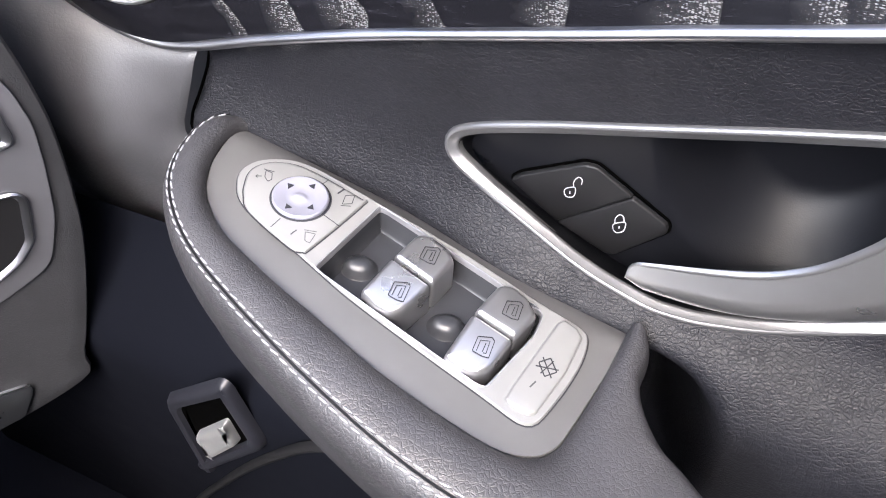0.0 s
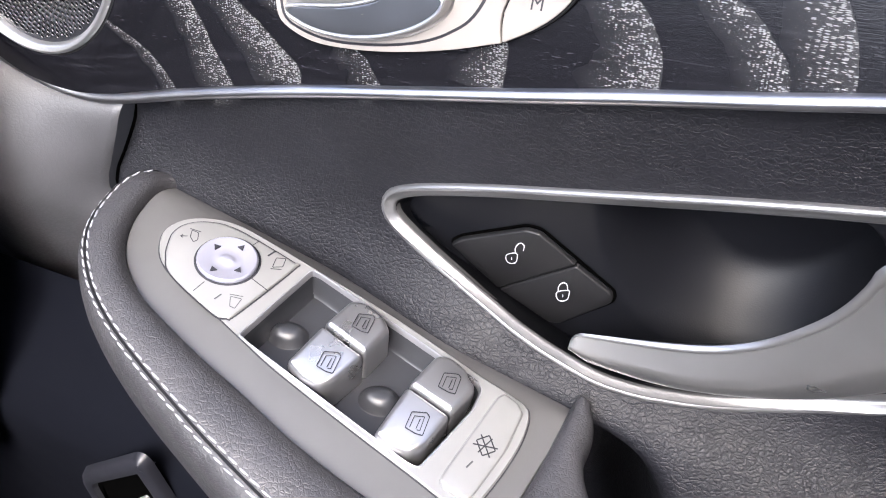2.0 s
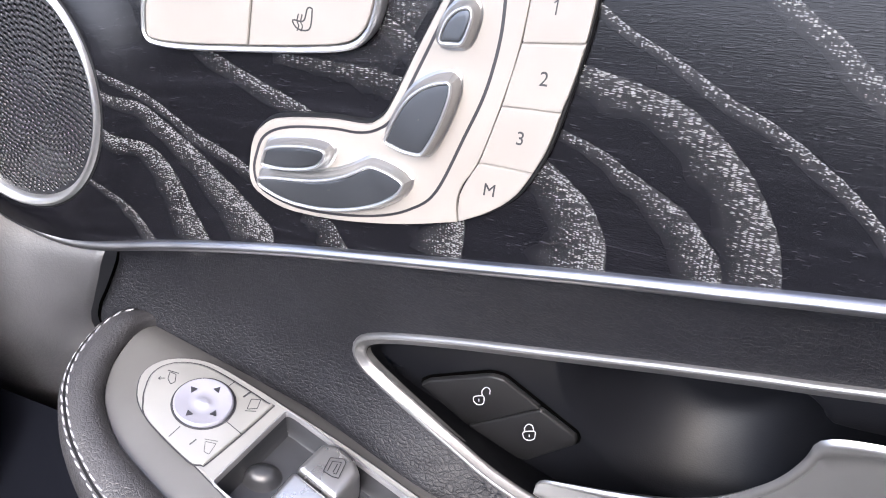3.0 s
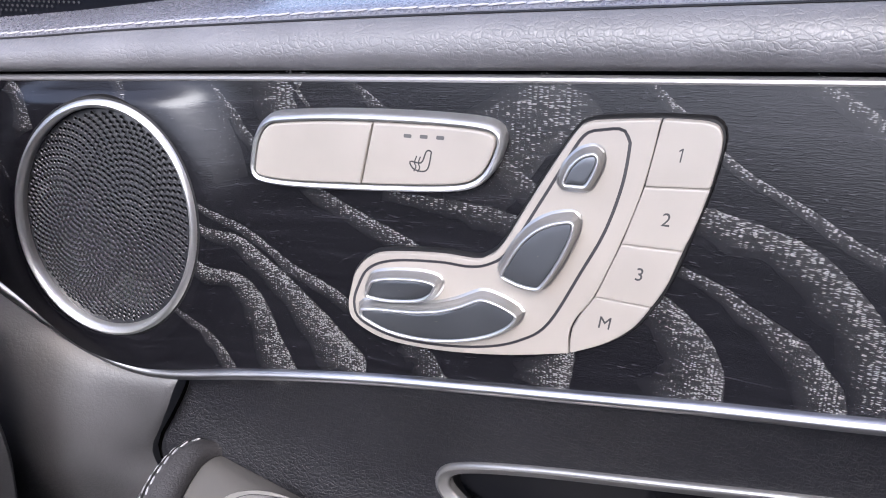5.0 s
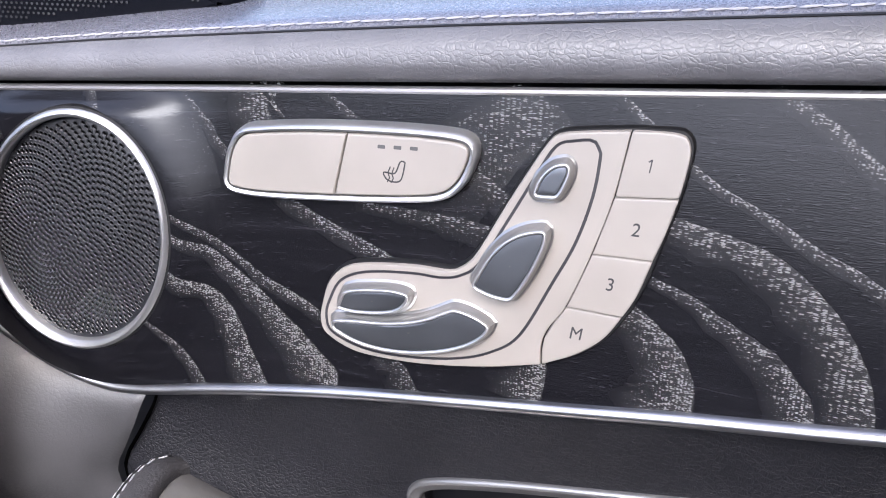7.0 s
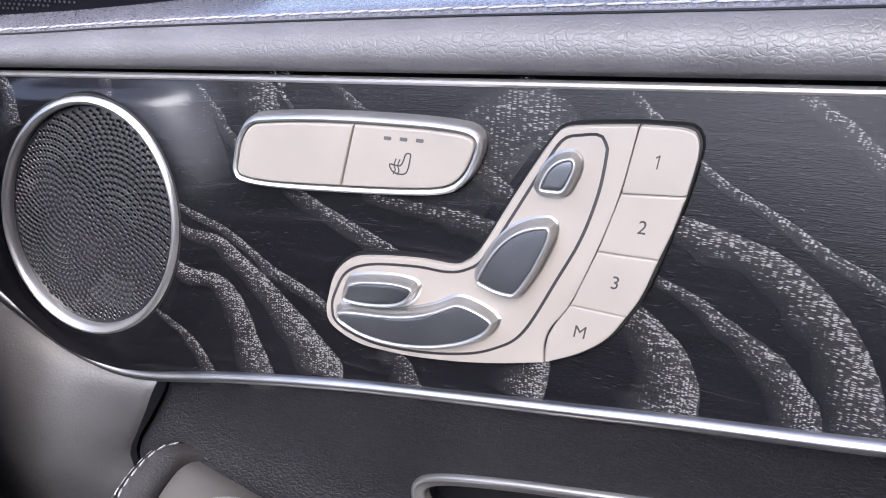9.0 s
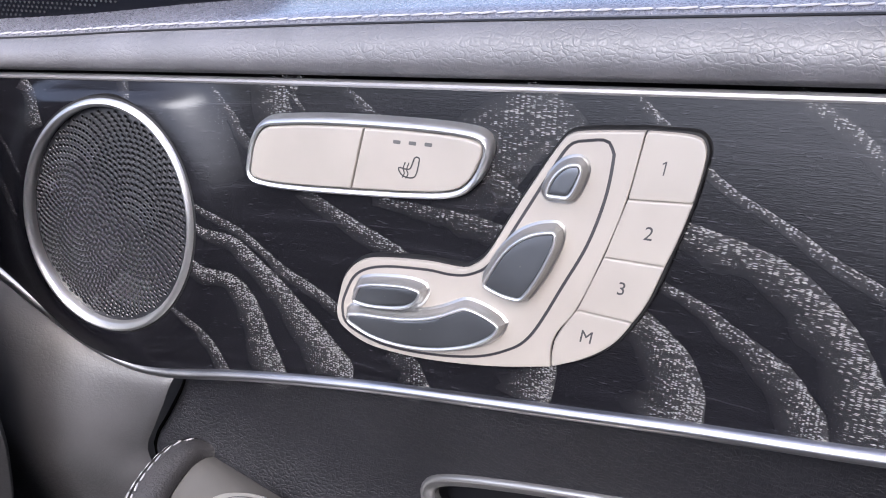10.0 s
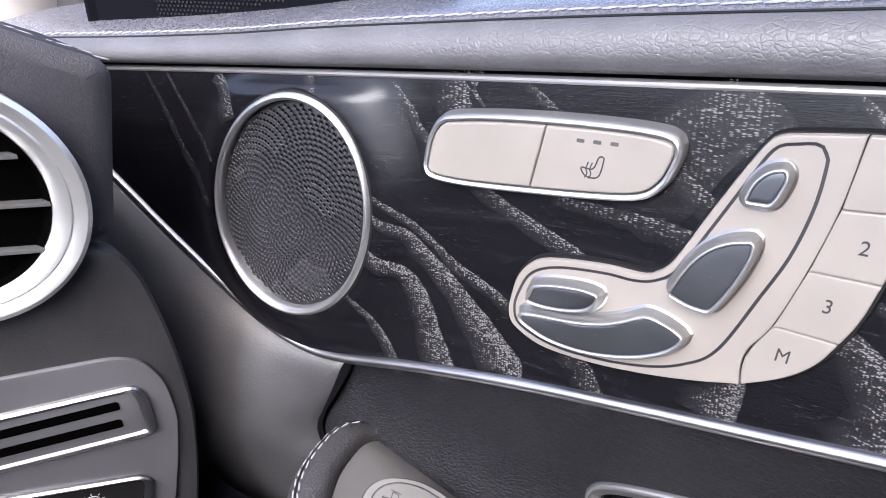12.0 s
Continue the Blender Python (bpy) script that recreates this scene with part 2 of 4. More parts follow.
def collar(u, v):
    """The wood swells to a soft collar round the speaker."""
    r = math.hypot((u + 0.283) / 0.043, (v - 0.664 - 0.14 * (u + 0.283)) / 0.0484)
    flush = step((0.7382 + 0.128 * (u + 0.1146) + 0.11 * (u + 0.1146) ** 2 - v) / 0.009)
    return -0.002 if r < 0.97 else 0.0064 * flush * math.exp(-((r - 1.02) / 0.36) ** 2) if r < 2.2 else 0.0


def on_veneer(u, v, h):
    return on_wood(u, v, h + collar(u, v))


ARM_N = Vector((0.175, 0, 1)).normalized()


def on_arm(u, v, h):
    return Vector((u, v, arm_z(u))) + ARM_N * h


def on_plate(u, v, h):
    """The armrest plate: level in front, rolling down towards the door."""
    s = max(0.0, (v - (0.2137 - 0.1145 * (u + 0.241)) + 0.013) / 0.013)
    f = max(0.0, (0.185 - 0.36 * (u + 0.25) - v) / 0.018)
    return on_arm(u, v, h - 0.0042 * s * s - 0.0021 * min(f, 1.6) ** 2)


def on_lock(u, v, h):
    return Vector((u, 0.2288 - h, v))


DASH_X = -0.325


def on_dash(u, v, h):
    return Vector((DASH_X + h + 0.8 * (u - 0.15), u, v))


def mm(flat):
    """Pairs given in tenths of a millimetre."""
    return [(a * 1e-4, b * 1e-4) for a, b in zip(flat[::2], flat[1::2])]


def smooth(pts, n, closed=True):
    """A soft curve through the points, resampled evenly to n points."""
    m, dense = len(pts), []
    P = [Vector(p) for p in pts]
    for i in range(m if closed else m - 1):
        a, b = P[i], P[(i + 1) % m]
        a0 = P[(i - 1) % m] if closed or i else a * 2 - b
        b1 = P[(i + 2) % m] if closed or i + 2 < m else b * 2 - a
        for k in range(12):
            t = k / 12
            dense.append(0.5 * (2 * a + (b - a0) * t + (2 * a0 - 5 * a + 4 * b - b1) * t * t + (3 * a - a0 - 3 * b + b1) * t ** 3))
    dense.append(P[0] if closed else P[-1])
    lens = [0.0]
    for a, b in zip(dense, dense[1:]):
        lens.append(lens[-1] + (b - a).length)
    out, j = [], 0
    for i in range(n):
        s = lens[-1] * i / (n if closed else n - 1)
        while j < len(lens) - 2 and lens[j + 1] < s:
            j += 1
        w = (s - lens[j]) / max(1e-12, lens[j + 1] - lens[j])
        out.append(dense[j].lerp(dense[j + 1], min(1, max(0, w))))
    return out


def rounded(pts, r, k=4):
    """A polygon with its corners rounded."""
    out, n = [], len(pts)
    for i in range(n):
        p, a, b = Vector(pts[i]), Vector(pts[i - 1]), Vector(pts[(i + 1) % n])
        da, db = a - p, b - p
        ra, rb = min(r, da.length * 0.45), min(r, db.length * 0.45)
        s, e = p + da.normalized() * ra, p + db.normalized() * rb
        for j in range(k + 1):
            t = j / k
            out.append(s * (1 - t) ** 2 + p * 2 * t * (1 - t) + e * t * t)
    return out


def contour(pts, r):
    """An outline whose sharp corners take the radius r while its blunt ones flow into curves."""
    out, n = [], len(pts)
    for i in range(n):
        p, a, b = Vector(pts[i]), Vector(pts[i - 1]), Vector(pts[(i + 1) % n])
        da, db = a - p, b - p
        blunt = (-da).angle(db) < radians(38)
        ra, rb = (da.length * 0.5, db.length * 0.5) if blunt else (min(r, da.length * 0.45), min(r, db.length * 0.45))
        s, e = p + da.normalized() * ra, p + db.normalized() * rb
        for j in range(7):
            t = j / 6
            out.append(s * (1 - t) ** 2 + p * 2 * t * (1 - t) + e * t * t)
    return out


def even(poly, n):
    """The outline resampled to n even steps."""
    P = [Vector(p) for p in poly] + [Vector(poly[0])]
    lens = [0.0]
    for a, b in zip(P, P[1:]):
        lens.append(lens[-1] + (b - a).length)
    want = [lens[-1] * i / n for i in range(n)]
    return [Vector((float(np.interp(w, lens, [p.x for p in P])), float(np.interp(w, lens, [p.y for p in P])))) for w in want]


def inset(poly, d):
    n = len(poly)
    area = sum(poly[i][0] * poly[(i + 1) % n][1] - poly[(i + 1) % n][0] * poly[i][1] for i in range(n))
    sign = 1 if area > 0 else -1
    out = []
    for i in range(n):
        a, p, b = poly[i - 1], poly[i], poly[(i + 1) % n]
        t1, t2 = (Vector(p) - Vector(a)), (Vector(b) - Vector(p))
        t1 = t1.normalized() if t1.length > 1e-9 else t2.normalized()
        t2 = t2.normalized() if t2.length > 1e-9 else t1
        n1, n2 = Vector((-t1.y, t1.x)), Vector((-t2.y, t2.x))
        m = n1 + n2
        m = m / max(0.5, m.length_squared / 2) if m.length > 1e-6 else n1
        out.append(Vector(p) + m * d * sign)
    return out


def ring_faces(bm, r1, r2, closed=True):
    n = len(r1)
    for i in range(n if closed else n - 1):
        j = (i + 1) % n
        try:
            bm.faces.new((r1[i], r1[j], r2[j], r2[i]))
        except ValueError:
            pass


def loft(rings, closed=True, cap_first=False, cap_last=False, bm=None):
    bm = bm or bmesh.new()
    vs = [[bm.verts.new(p) for p in r] for r in rings]
    for a, b in zip(vs, vs[1:]):
        ring_faces(bm, a, b, closed)
    for on, r in ((cap_first, vs[0]), (cap_last, vs[-1])):
        if on:
            f = bm.faces.new(r)
            bmesh.ops.triangulate(bm, faces=[f])
    bmesh.ops.recalc_face_normals(bm, faces=bm.faces)
    return bm


def pillow(outline, surf, prof, cap=True, bm=None):
    """An outline raised from a surface: prof holds (inset, height) from the foot to the top."""
    return loft([[surf(p[0], p[1], h) for p in inset(outline, d)] for d, h in prof], True, False, cap, bm)


def holed(outer, holes, surf, h):
    """A flat sheet with openings."""
    bm = bmesh.new()
    edges = []
    for loop in (outer, *holes):
        vs = [bm.verts.new(surf(p[0], p[1], h)) for p in loop]
        edges += [bm.edges.new((vs[i], vs[(i + 1) % len(vs)])) for i in range(len(vs))]
    bmesh.ops.triangle_fill(bm, use_beauty=True, use_dissolve=False, edges=edges)
    bmesh.ops.recalc_face_normals(bm, faces=bm.faces)
    return bm


def sweep(pts, norms, prof, closed=False, bm=None):
    """A section (across, up) led along a line that lies on a surface with the given normals."""
    n, rings = len(pts), []
    for i, (p, nn) in enumerate(zip(pts, norms)):
        a = pts[i - 1] if closed or i else p
        b = pts[(i + 1) % n] if closed or i + 1 < n else p
        t = (b - a).normalized()
        side = t.cross(nn).normalized()
        rings.append([p + side * a_ + nn * u_ for a_, u_ in prof])
    if closed:
        rings.append(rings[0])
    bm = bm or bmesh.new()
    vs = [[bm.verts.new(q) for q in r] for r in (rings[:-1] if closed else rings)]
    if closed:
        vs.append(vs[0])
    for r1, r2 in zip(vs, vs[1:]):
        ring_faces(bm, r1, r2, True)
    if not closed:
        bm.faces.new(vs[0])
        bm.faces.new(vs[-1])
    bmesh.ops.recalc_face_normals(bm, faces=bm.faces)
    return bm


def half_round(w, h, k=7, foot=0.001):
    return [(-w / 2, -foot)] + [(-w / 2 * math.cos(math.pi * i / (k - 1)), h * math.sin(math.pi * i / (k - 1))) for i in range(k)] + [(w / 2, -foot)]


def normals_of(surf, line, h=0.0):
    return [surf(p[0], p[1], h) for p in line], [(surf(p[0], p[1], 0.001) - surf(p[0], p[1], 0)).normalized() for p in line]


def stroke(line, surf, h, w, closed=False, bm=None, up=0.0001):
    """A thin printed or engraved line on a surface."""
    P, N = normals_of(surf, line, h)
    return sweep(P, N, [(-w / 2, -0.0002), (-w / 2, up), (w / 2, up), (w / 2, -0.0002)], closed, bm)


def grid(xs, zs, fn, keep=None):
    bm = bmesh.new()
    V = [[bm.verts.new(fn(x, z)) for z in zs] for x in xs]
    for i in range(len(xs) - 1):
        for j in range(len(zs) - 1):
            if keep is None or keep((xs[i] + xs[i + 1]) / 2, (zs[j] + zs[j + 1]) / 2):
                bm.faces.new((V[i][j], V[i + 1][j], V[i + 1][j + 1], V[i][j + 1]))
    loose = [v for v in bm.verts if not v.link_faces]
    bmesh.ops.delete(bm, geom=loose, context="VERTS")
    return bm


def inside(poly, x, y):
    c, n = False, len(poly)
    for i in range(n):
        a, b = poly[i], poly[i - 1]
        if (a[1] > y) != (b[1] > y) and x < (b[0] - a[0]) * (y - a[1]) / (b[1] - a[1]) + a[0]:
            c = not c
    return c


def lerp_curve(pts):
    """A smooth height over x from given points, by monotone pieces."""
    xs, zs = [p[0] for p in pts], [p[1] for p in pts]
    fine = smooth(pts, 240, False)
    fx, fz = [p[0] for p in fine], [p[1] for p in fine]
    return lambda x: float(np.interp(x, fx, fz))


def span(a, b, n):
    return [a + (b - a) * i / (n - 1) for i in range(n)]


def mesh_of(name, bm, material, angle=38):
    bm.normal_update()
    tilt = sum(f.normal.dot(Vector((0.3, -1, 0.6))) * f.calc_area() for f in bm.faces)
    if tilt < -0.05 * sum(f.calc_area() for f in bm.faces):
        bmesh.ops.reverse_faces(bm, faces=bm.faces)
    me = bpy.data.meshes.new(name)
    bm.to_mesh(me)
    bm.free()
    me.materials.append(material)
    for p in me.polygons:
        p.use_smooth = True
    me.set_sharp_from_angle(angle=radians(angle))
    return me


def thing(name, at, label, category, group="", kind=""):
    ob = new(name)
    ob.empty_display_size = 0.01
    ob.location = at
    return tagged(ob, label, category, group, kind)


def under(ob, parent):
    ob.parent = parent
    if parent.parent is None:
        ob.matrix_parent_inverse = Matrix.Translation(-parent.location)
    return ob


def part(name, bm, material, parent, label="", angle=38):
    ob = new(name, mesh_of(name, bm, material, angle))
    under(ob, parent)
    return tagged(ob, label)


def solo(name, bm, material, label, category, kind="", angle=38):
    return tagged(new(name, mesh_of(name, bm, material, angle)), label, category, "", kind)


def box(lo, hi, bev=0.0, bm=None):
    bm = bm or bmesh.new()
    r = bmesh.ops.create_cube(bm, size=1)
    for v in r["verts"]:
        v.co = Vector([(a + b) / 2 + c * (b - a) for a, b, c in zip(lo, hi, v.co)])
    if bev:
        bmesh.ops.bevel(bm, geom=bm.edges[:], offset=bev, segments=2, affect="EDGES")
    return bm


# ---- curves of the door ----
wood_bottom = lerp_curve(mm([-4600, 6980, -3927, 6494, -3681, 6325, -3464, 6195, -3270, 6090, -3060, 5995, -2830, 5945, -2600, 5962, -2201, 6064, -1685, 6192,
                             -1223, 6300, -815, 6400, -457, 6496, -142, 6580, 100, 6650, 600, 6800, 1400, 7060]))
wood_top = lambda x: 0.7382 + 0.128 * (x + 0.1146) + 0.11 * (x + 0.1146) ** 2
pad_foot = lambda x: wood_top(x) + 0.0024

BEZEL = smooth(mm([-1395, 5720, -1378, 5777, -1326, 5825, -1200, 5880, -946, 5960, -735, 6018, -538, 6071, -356, 6121, -187, 6168, -29, 6209, 119, 6247, 259, 6280, 600, 6360, 1000, 6390, 1150, 6300,
                   1100, 6050, 900, 5700, 633, 5462, 366, 5346, 189, 5294, 0, 5263, -201, 5254, -306, 5258, -416, 5270, -533, 5297, -654, 5329, -780, 5370, -910, 5422, -1069, 5485, -1203, 5541, -1323, 5606, -1380, 5660]), 180)

# ---- door panel ----
door = thing("car_door", (-0.1, 0.24, 0.4), "black leather and dark wood car door panel, closed", "car door")
xs = span(-0.46, 0.14, 260)
zf = span(0, 1, 60)
bm = bmesh.new()
rows = [[on_veneer(x, wood_bottom(x) + (wood_top(x) - wood_bottom(x)) * k, 0.0) for k in zf] + [on_wood(x, wood_top(x), -0.0012) + Vector((0, 0.0, 0.0008)), on_wood(x, wood_top(x) + 0.0008, -0.006)] for x in xs]
wood = part("wood_trim", loft(rows, False), M_WOOD, door, "black open-pore ash veneer with silvery growth rings")
strip_line = [(x, wood_bottom(x)) for x in span(-0.46, 0.14, 200)]
P, N = normals_of(on_wood, strip_line)
edge = [(x, wood_top(x) - 0.0006) for x in span(-0.46, 0.14, 240)]
P, N = normals_of(on_veneer, edge)
part("wood_edge", sweep(P, N, half_round(0.0024, 0.0013, 5, 0.002)), M_EDGE, wood, "bevelled upper edge")
P, N = normals_of(on_wood, strip_line)
part("chrome_strip", sweep(P, N, half_round(0.0048, 0.0026, 9, 0.004)), M_CHROME, door, "satin chrome strip under the wood")


def low_pt(x, v):
    """Lower leather from under the strip (v = 0) down the door (v = 1)."""
    top = wood_bottom(x) - 0.001
    z = top + (0.25 - top) * v
    y = low_y(x, z)
    d = top - z
    y = y + (wood_y(x, top) + 0.006 - y) * math.exp(-d / 0.006)
    return Vector((x, y, z))


bez_in = inset(BEZEL, 0.0022)
zs = [k / 170 for k in range(171)]
seam_x = lambda z: float(np.interp(z, (0.530, 0.5355, 0.541, 0.548, 0.555, 0.5624, 0.5786, 0.595), (-0.270, -0.2735, -0.2768, -0.2776, -0.2755, -0.2715, -0.2640, -0.2580)))


def low_keep(x, v):
    z = low_pt(x, v)[2]
    return not inside(bez_in, x, z)


bm = grid(span(-0.269, 0.14, 240), zs, low_pt, low_keep)
for v in bm.verts:
    if v.co.x < -0.24:
        v.co.x += (seam_x(v.co.z) + 0.269) * (1 - step((v.co.x + 0.269) / 0.029))
        v.co.y += 0.0028 * (1 - step((v.co.x - seam_x(v.co.z)) / 0.0026)) ** 2
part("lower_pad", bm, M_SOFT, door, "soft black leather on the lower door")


# black bead laid along the seam in place of its shade
P = [Vector((seam_x(z) + 0.0002, low_y(-0.266, z) + 0.0016, z)) for z in span(0.598, 0.535, 30)]
part("panel_gap", sweep(P, [Vector((0, -1, 0))] * 30, half_round(0.0022, 0.0012, 5, 0.004)), M_HOLE, door, "black bead for the shaded gap between the leather panels")


def front_pt(x, v):
    top = wood_bottom(x) - 0.001
    z = top + (0.25 - top) * v
    d = top - z
    swell = 0.008 + 0.042 * min(1.0, max(0.0, (-0.266 - x) / 0.094))
    out = 1 - max(0.0, 1 - d / 0.062) ** 2
    y = wood_y(x, top) + 0.001 - swell * (0.16 + 0.84 * out) + (0.002 + swell * 0.6) * step((d - 0.04) / 0.14)
    y = y + 0.004 * math.exp(-d / 0.003)
    return Vector((x, y, z))


bm = grid(span(-0.46, -0.2695, 100), zs, front_pt)
for v in bm.verts:
    if v.co.x > -0.30:
        v.co.x += (seam_x(v.co.z) + 0.269) * step((v.co.x + 0.30) / 0.0305)
        v.co.y += 0.0012 * step((v.co.x - seam_x(v.co.z) + 0.0025) / 0.0025) ** 2
part("front_pad", bm, M_SMOOTH, door, "smooth grey-black leather bulge")

sec = [(-0.012, 0.0), (-0.001, 0.0), (0.0035, 0.0008), (0.0060, 0.0035), (0.0062, 0.008), (0.0040, 0.013), (0.0005, 0.0172), (-0.0012, 0.0180), (-0.0030, 0.0186), (-0.005, 0.0200),
       (-0.012, 0.0208), (-0.03, 0.0206), (-0.06, 0.0190), (-0.09, 0.012)]


pad_tall = lerp_curve([(-0.55, 0.56), (-0.45, 0.60), (-0.375, 0.63), (-0.32, 0.69), (-0.27, 0.81), (-0.22, 0.885), (-0.16, 0.95), (-0.08, 0.98), (0.16, 0.99)])


def pad_pt(x, i):
    h, dz = sec[i]
    z = pad_foot(x)
    return Vector((x, wood_y(x, z) - h, z + dz * pad_tall(x)))


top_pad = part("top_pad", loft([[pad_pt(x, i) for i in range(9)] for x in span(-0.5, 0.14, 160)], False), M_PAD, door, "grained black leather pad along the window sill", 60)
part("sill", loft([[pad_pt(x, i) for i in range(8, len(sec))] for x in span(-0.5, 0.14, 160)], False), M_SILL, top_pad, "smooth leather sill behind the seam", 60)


def capsule(length, r, flat=0.7):
    bm = bmesh.new()
    rings = []
    for k in range(7):
        a = math.pi * k / 6
        x, rr = -math.cos(a) * length / 2, r * (0.25 + 0.75 * math.sin(a))
        rings.append([Vector((x, rr * math.cos(2 * math.pi * j / 6), rr * flat * math.sin(2 * math.pi * j / 6))) for j in range(6)])
    return loft(rings, True, True, True, bm)


def stitches(mesh, line, norms, every, parent, skew=0.0):
    """Single stitches, one after another along a line."""
    s, made = 0.0, 0
    for i in range(1, len(line)):
        a, b = line[i - 1], line[i]
        s += (b - a).length
        if s >= every:
            s -= every
            t, n = (b - a).normalized(), norms[i]
            side = n.cross(t).normalized()
            turn = Matrix((t, side, n)).transposed().to_4x4()
            ob = new("stitch", mesh)
            ob.parent = parent
            ob.matrix_basis = Matrix.Translation(b) @ turn @ Matrix.Rotation(radians(skew + random.uniform(-3, 3)), 4, "Z")
            made += 1
    return made


STITCH = mesh_of("stitch", capsule(0.0058, 0.00046), M_THREAD)
line = [(x, pad_foot(x)) for x in span(-0.5, 0.12, 900)]
stitches(STITCH, [Vector((x, wood_y(x, z) + 0.0042, z + 0.0200 * pad_tall(x))) for x, z in line], [Vector((0, -0.5, 0.86))] * len(line), 0.0060, top_pad, 9)
# crease beside the seam
P = [Vector((x, wood_y(x, z) + 0.0012, z + 0.0182 * pad_tall(x))) for x, z in line[::6]]
part("seam", sweep(P, [Vector((0, -0.5, 0.86)).normalized()] * len(P), [(-0.0004, -0.001), (-0.0004, 0.0002), (0.0004, 0.0002), (0.0004, -0.001)]), M_BLACK, top_pad)

# growth rings of the veneer: (points along the sharp edge, width in mm at both ends, density, long streaks)
RINGS = [
    ([-375, 7515, -329, 7500, -282, 7478, -204, 7441, -141, 7402, -60, 7350, 60, 7285, 200, 7195, 340, 7090, 480, 6960], 5, 7, 0.85, False),
    ([-798, 7438, -742, 7407, -695, 7374, -649, 7346, -537, 7265, -449, 7218, -365, 7188, -284, 7159, -203, 7123, -125, 7095, -23, 7061, 150, 6975, 280, 6880, 400, 6760], 3.2, 4.5, 1.0, False),
    ([-640, 7100, -563, 7103, -488, 7098, -424, 7093, -343, 7080, -263, 7059, -179, 7017, -92, 6953, -37, 6897, 3, 6844, 48, 6761, 80, 6640], 9, 17, 0.9, True),
    ([-614, 6921, -552, 6907, -464, 6887, -375, 6851, -288, 6817, -203, 6783, -138, 6728, -89, 6676, -63, 6570], 3.5, 15, 0.85, False),
    ([-760, 6840, -696, 6833, -631, 6817, -562, 6778, -484, 6729, -439, 6670, -411, 6614, -396, 6480], 10, 24, 0.9, False),
    ([-912, 6600, -880, 6540, -878, 6478, -887, 6370], 10, 20, 0.95, False),
    ([-1511, 6432, -1403, 6384, -1365, 6339, -1310, 6270], 9, 14, 0.6, False),
    ([-2500, 6868, -2453, 6844, -2379, 6789, -2253, 6731, -2178, 6688, -2077, 6628, -1977, 6581, -1828, 6534, -1729, 6489], 2.6, 6, 0.95, False),
    ([-2470, 6780, -2419, 6749, -2356, 6702, -2228, 6668, -2127, 6596, -2026, 6536, -1924, 6466, -1835, 6406, -1746, 6336, -1695, 6303, -1668, 6252, -1684, 6170], 3.5, 20, 1.0, False),
    ([-2470, 6610, -2425, 6587, -2361, 6540, -2231, 6506, -2153, 6439, -2101, 6367, -2062, 6280, -2009, 6196, -1945, 6090], 6, 17, 0.95, False),
    ([-2560, 6380, -2509, 6334, -2450, 6291, -2371, 6207, -2304, 6121, -2230, 6020], 2.6, 8, 0.85, False),
    ([-2370, 7250, -2293, 7183, -2234, 7129, -2187, 7063, -2055, 6978, -1852, 6890, -1746, 6853, -1630, 6819, -1515, 6785, -1413, 6750], 4, 8, 0.75, False),
    ([-2310, 7170, -2260, 7080, -2215, 6990, -2190, 6900], 9, 13, 0.2, True),
    ([-1930, 7310, -1977, 7250, -2006, 7217, -1987, 7180, -1965, 7120], 15, 18, 0.8, True),
    ([-1830, 7325, -1801, 7309, -1723, 7271, -1656, 7233, -1560, 7185], 3.2, 4.5, 0.8, False),
    ([-1290, 7150, -1242, 7129, -1170, 7108, -1060, 7050], 6, 9, 0.7, True),
    ([-1090, 7430, -1066, 7405, -978, 7367, -919, 7330, -880, 7270], 58, 34, 0.62, True),
    ([-1640, 6942, -1549, 6946, -1399, 6952, -1274, 6957, -1110, 6950], 4, 9, 0.62, True),
    ([-3270, 7160, -3234, 7132, -3175, 7082, -3125, 6990], 6, 12, 0.75, False),
    ([-2765, 7215, -2748, 7198, -2702, 7154, -2650, 7070], 4, 5, 0.6, False),
    ([-3720, 7140, -3701, 7103, -3592, 6928, -3504, 6780, -3408, 6687, -3312, 6560], 2, 6, 0.55, False),
    ([-3590, 7140, -3573, 7115, -3509, 7015, -3419, 6898, -3339, 6831, -3260, 6750], 2, 3, 0.7, False),
]


def ring_band(flat, w0, w1, dense):
    """A strip that follows a growth ring; across it the pores thin out away from the sharp edge."""
    n, across = 60, 6
    line = smooth(mm(flat), n, False)
    bm = bmesh.new()
    uv = bm.loops.layers.uv.new("UVMap")
    rows = []
    for i, p in enumerate(line):
        a, b = line[max(i - 3, 0)], line[min(i + 3, n - 1)]
        t = (b - a).normalized()
        side = Vector((t.y, -t.x))
        if side.x + side.y > 0:
            side = -side
        w = 1e-3 * (w0 + (w1 - w0) * step(i / (n - 1))) * (1 + 0.25 * noise.noise(Vector((i * 0.14, w1, 0))))
        p = p + side * 0.0004 * noise.noise(Vector((i * 0.6, w1 * 3.1, 2)))
        rows.append([bm.verts.new(on_veneer(*(p + side * w * k / across), 0.00015)) for k in range(across + 1)])
    fade = lambda i: dense * min(1, i / 4, (n - 1 - i) / 3)
    for i in range(n - 1):
        for k in range(across):
            f = bm.faces.new((rows[i][k], rows[i + 1][k], rows[i + 1][k + 1], rows[i][k + 1]))
            for lp, (a, b) in zip(f.loops, ((i, k), (i + 1, k), (i + 1, k + 1), (i, k + 1))):
                lp[uv].uv = (fade(a), b / across)
    return bm


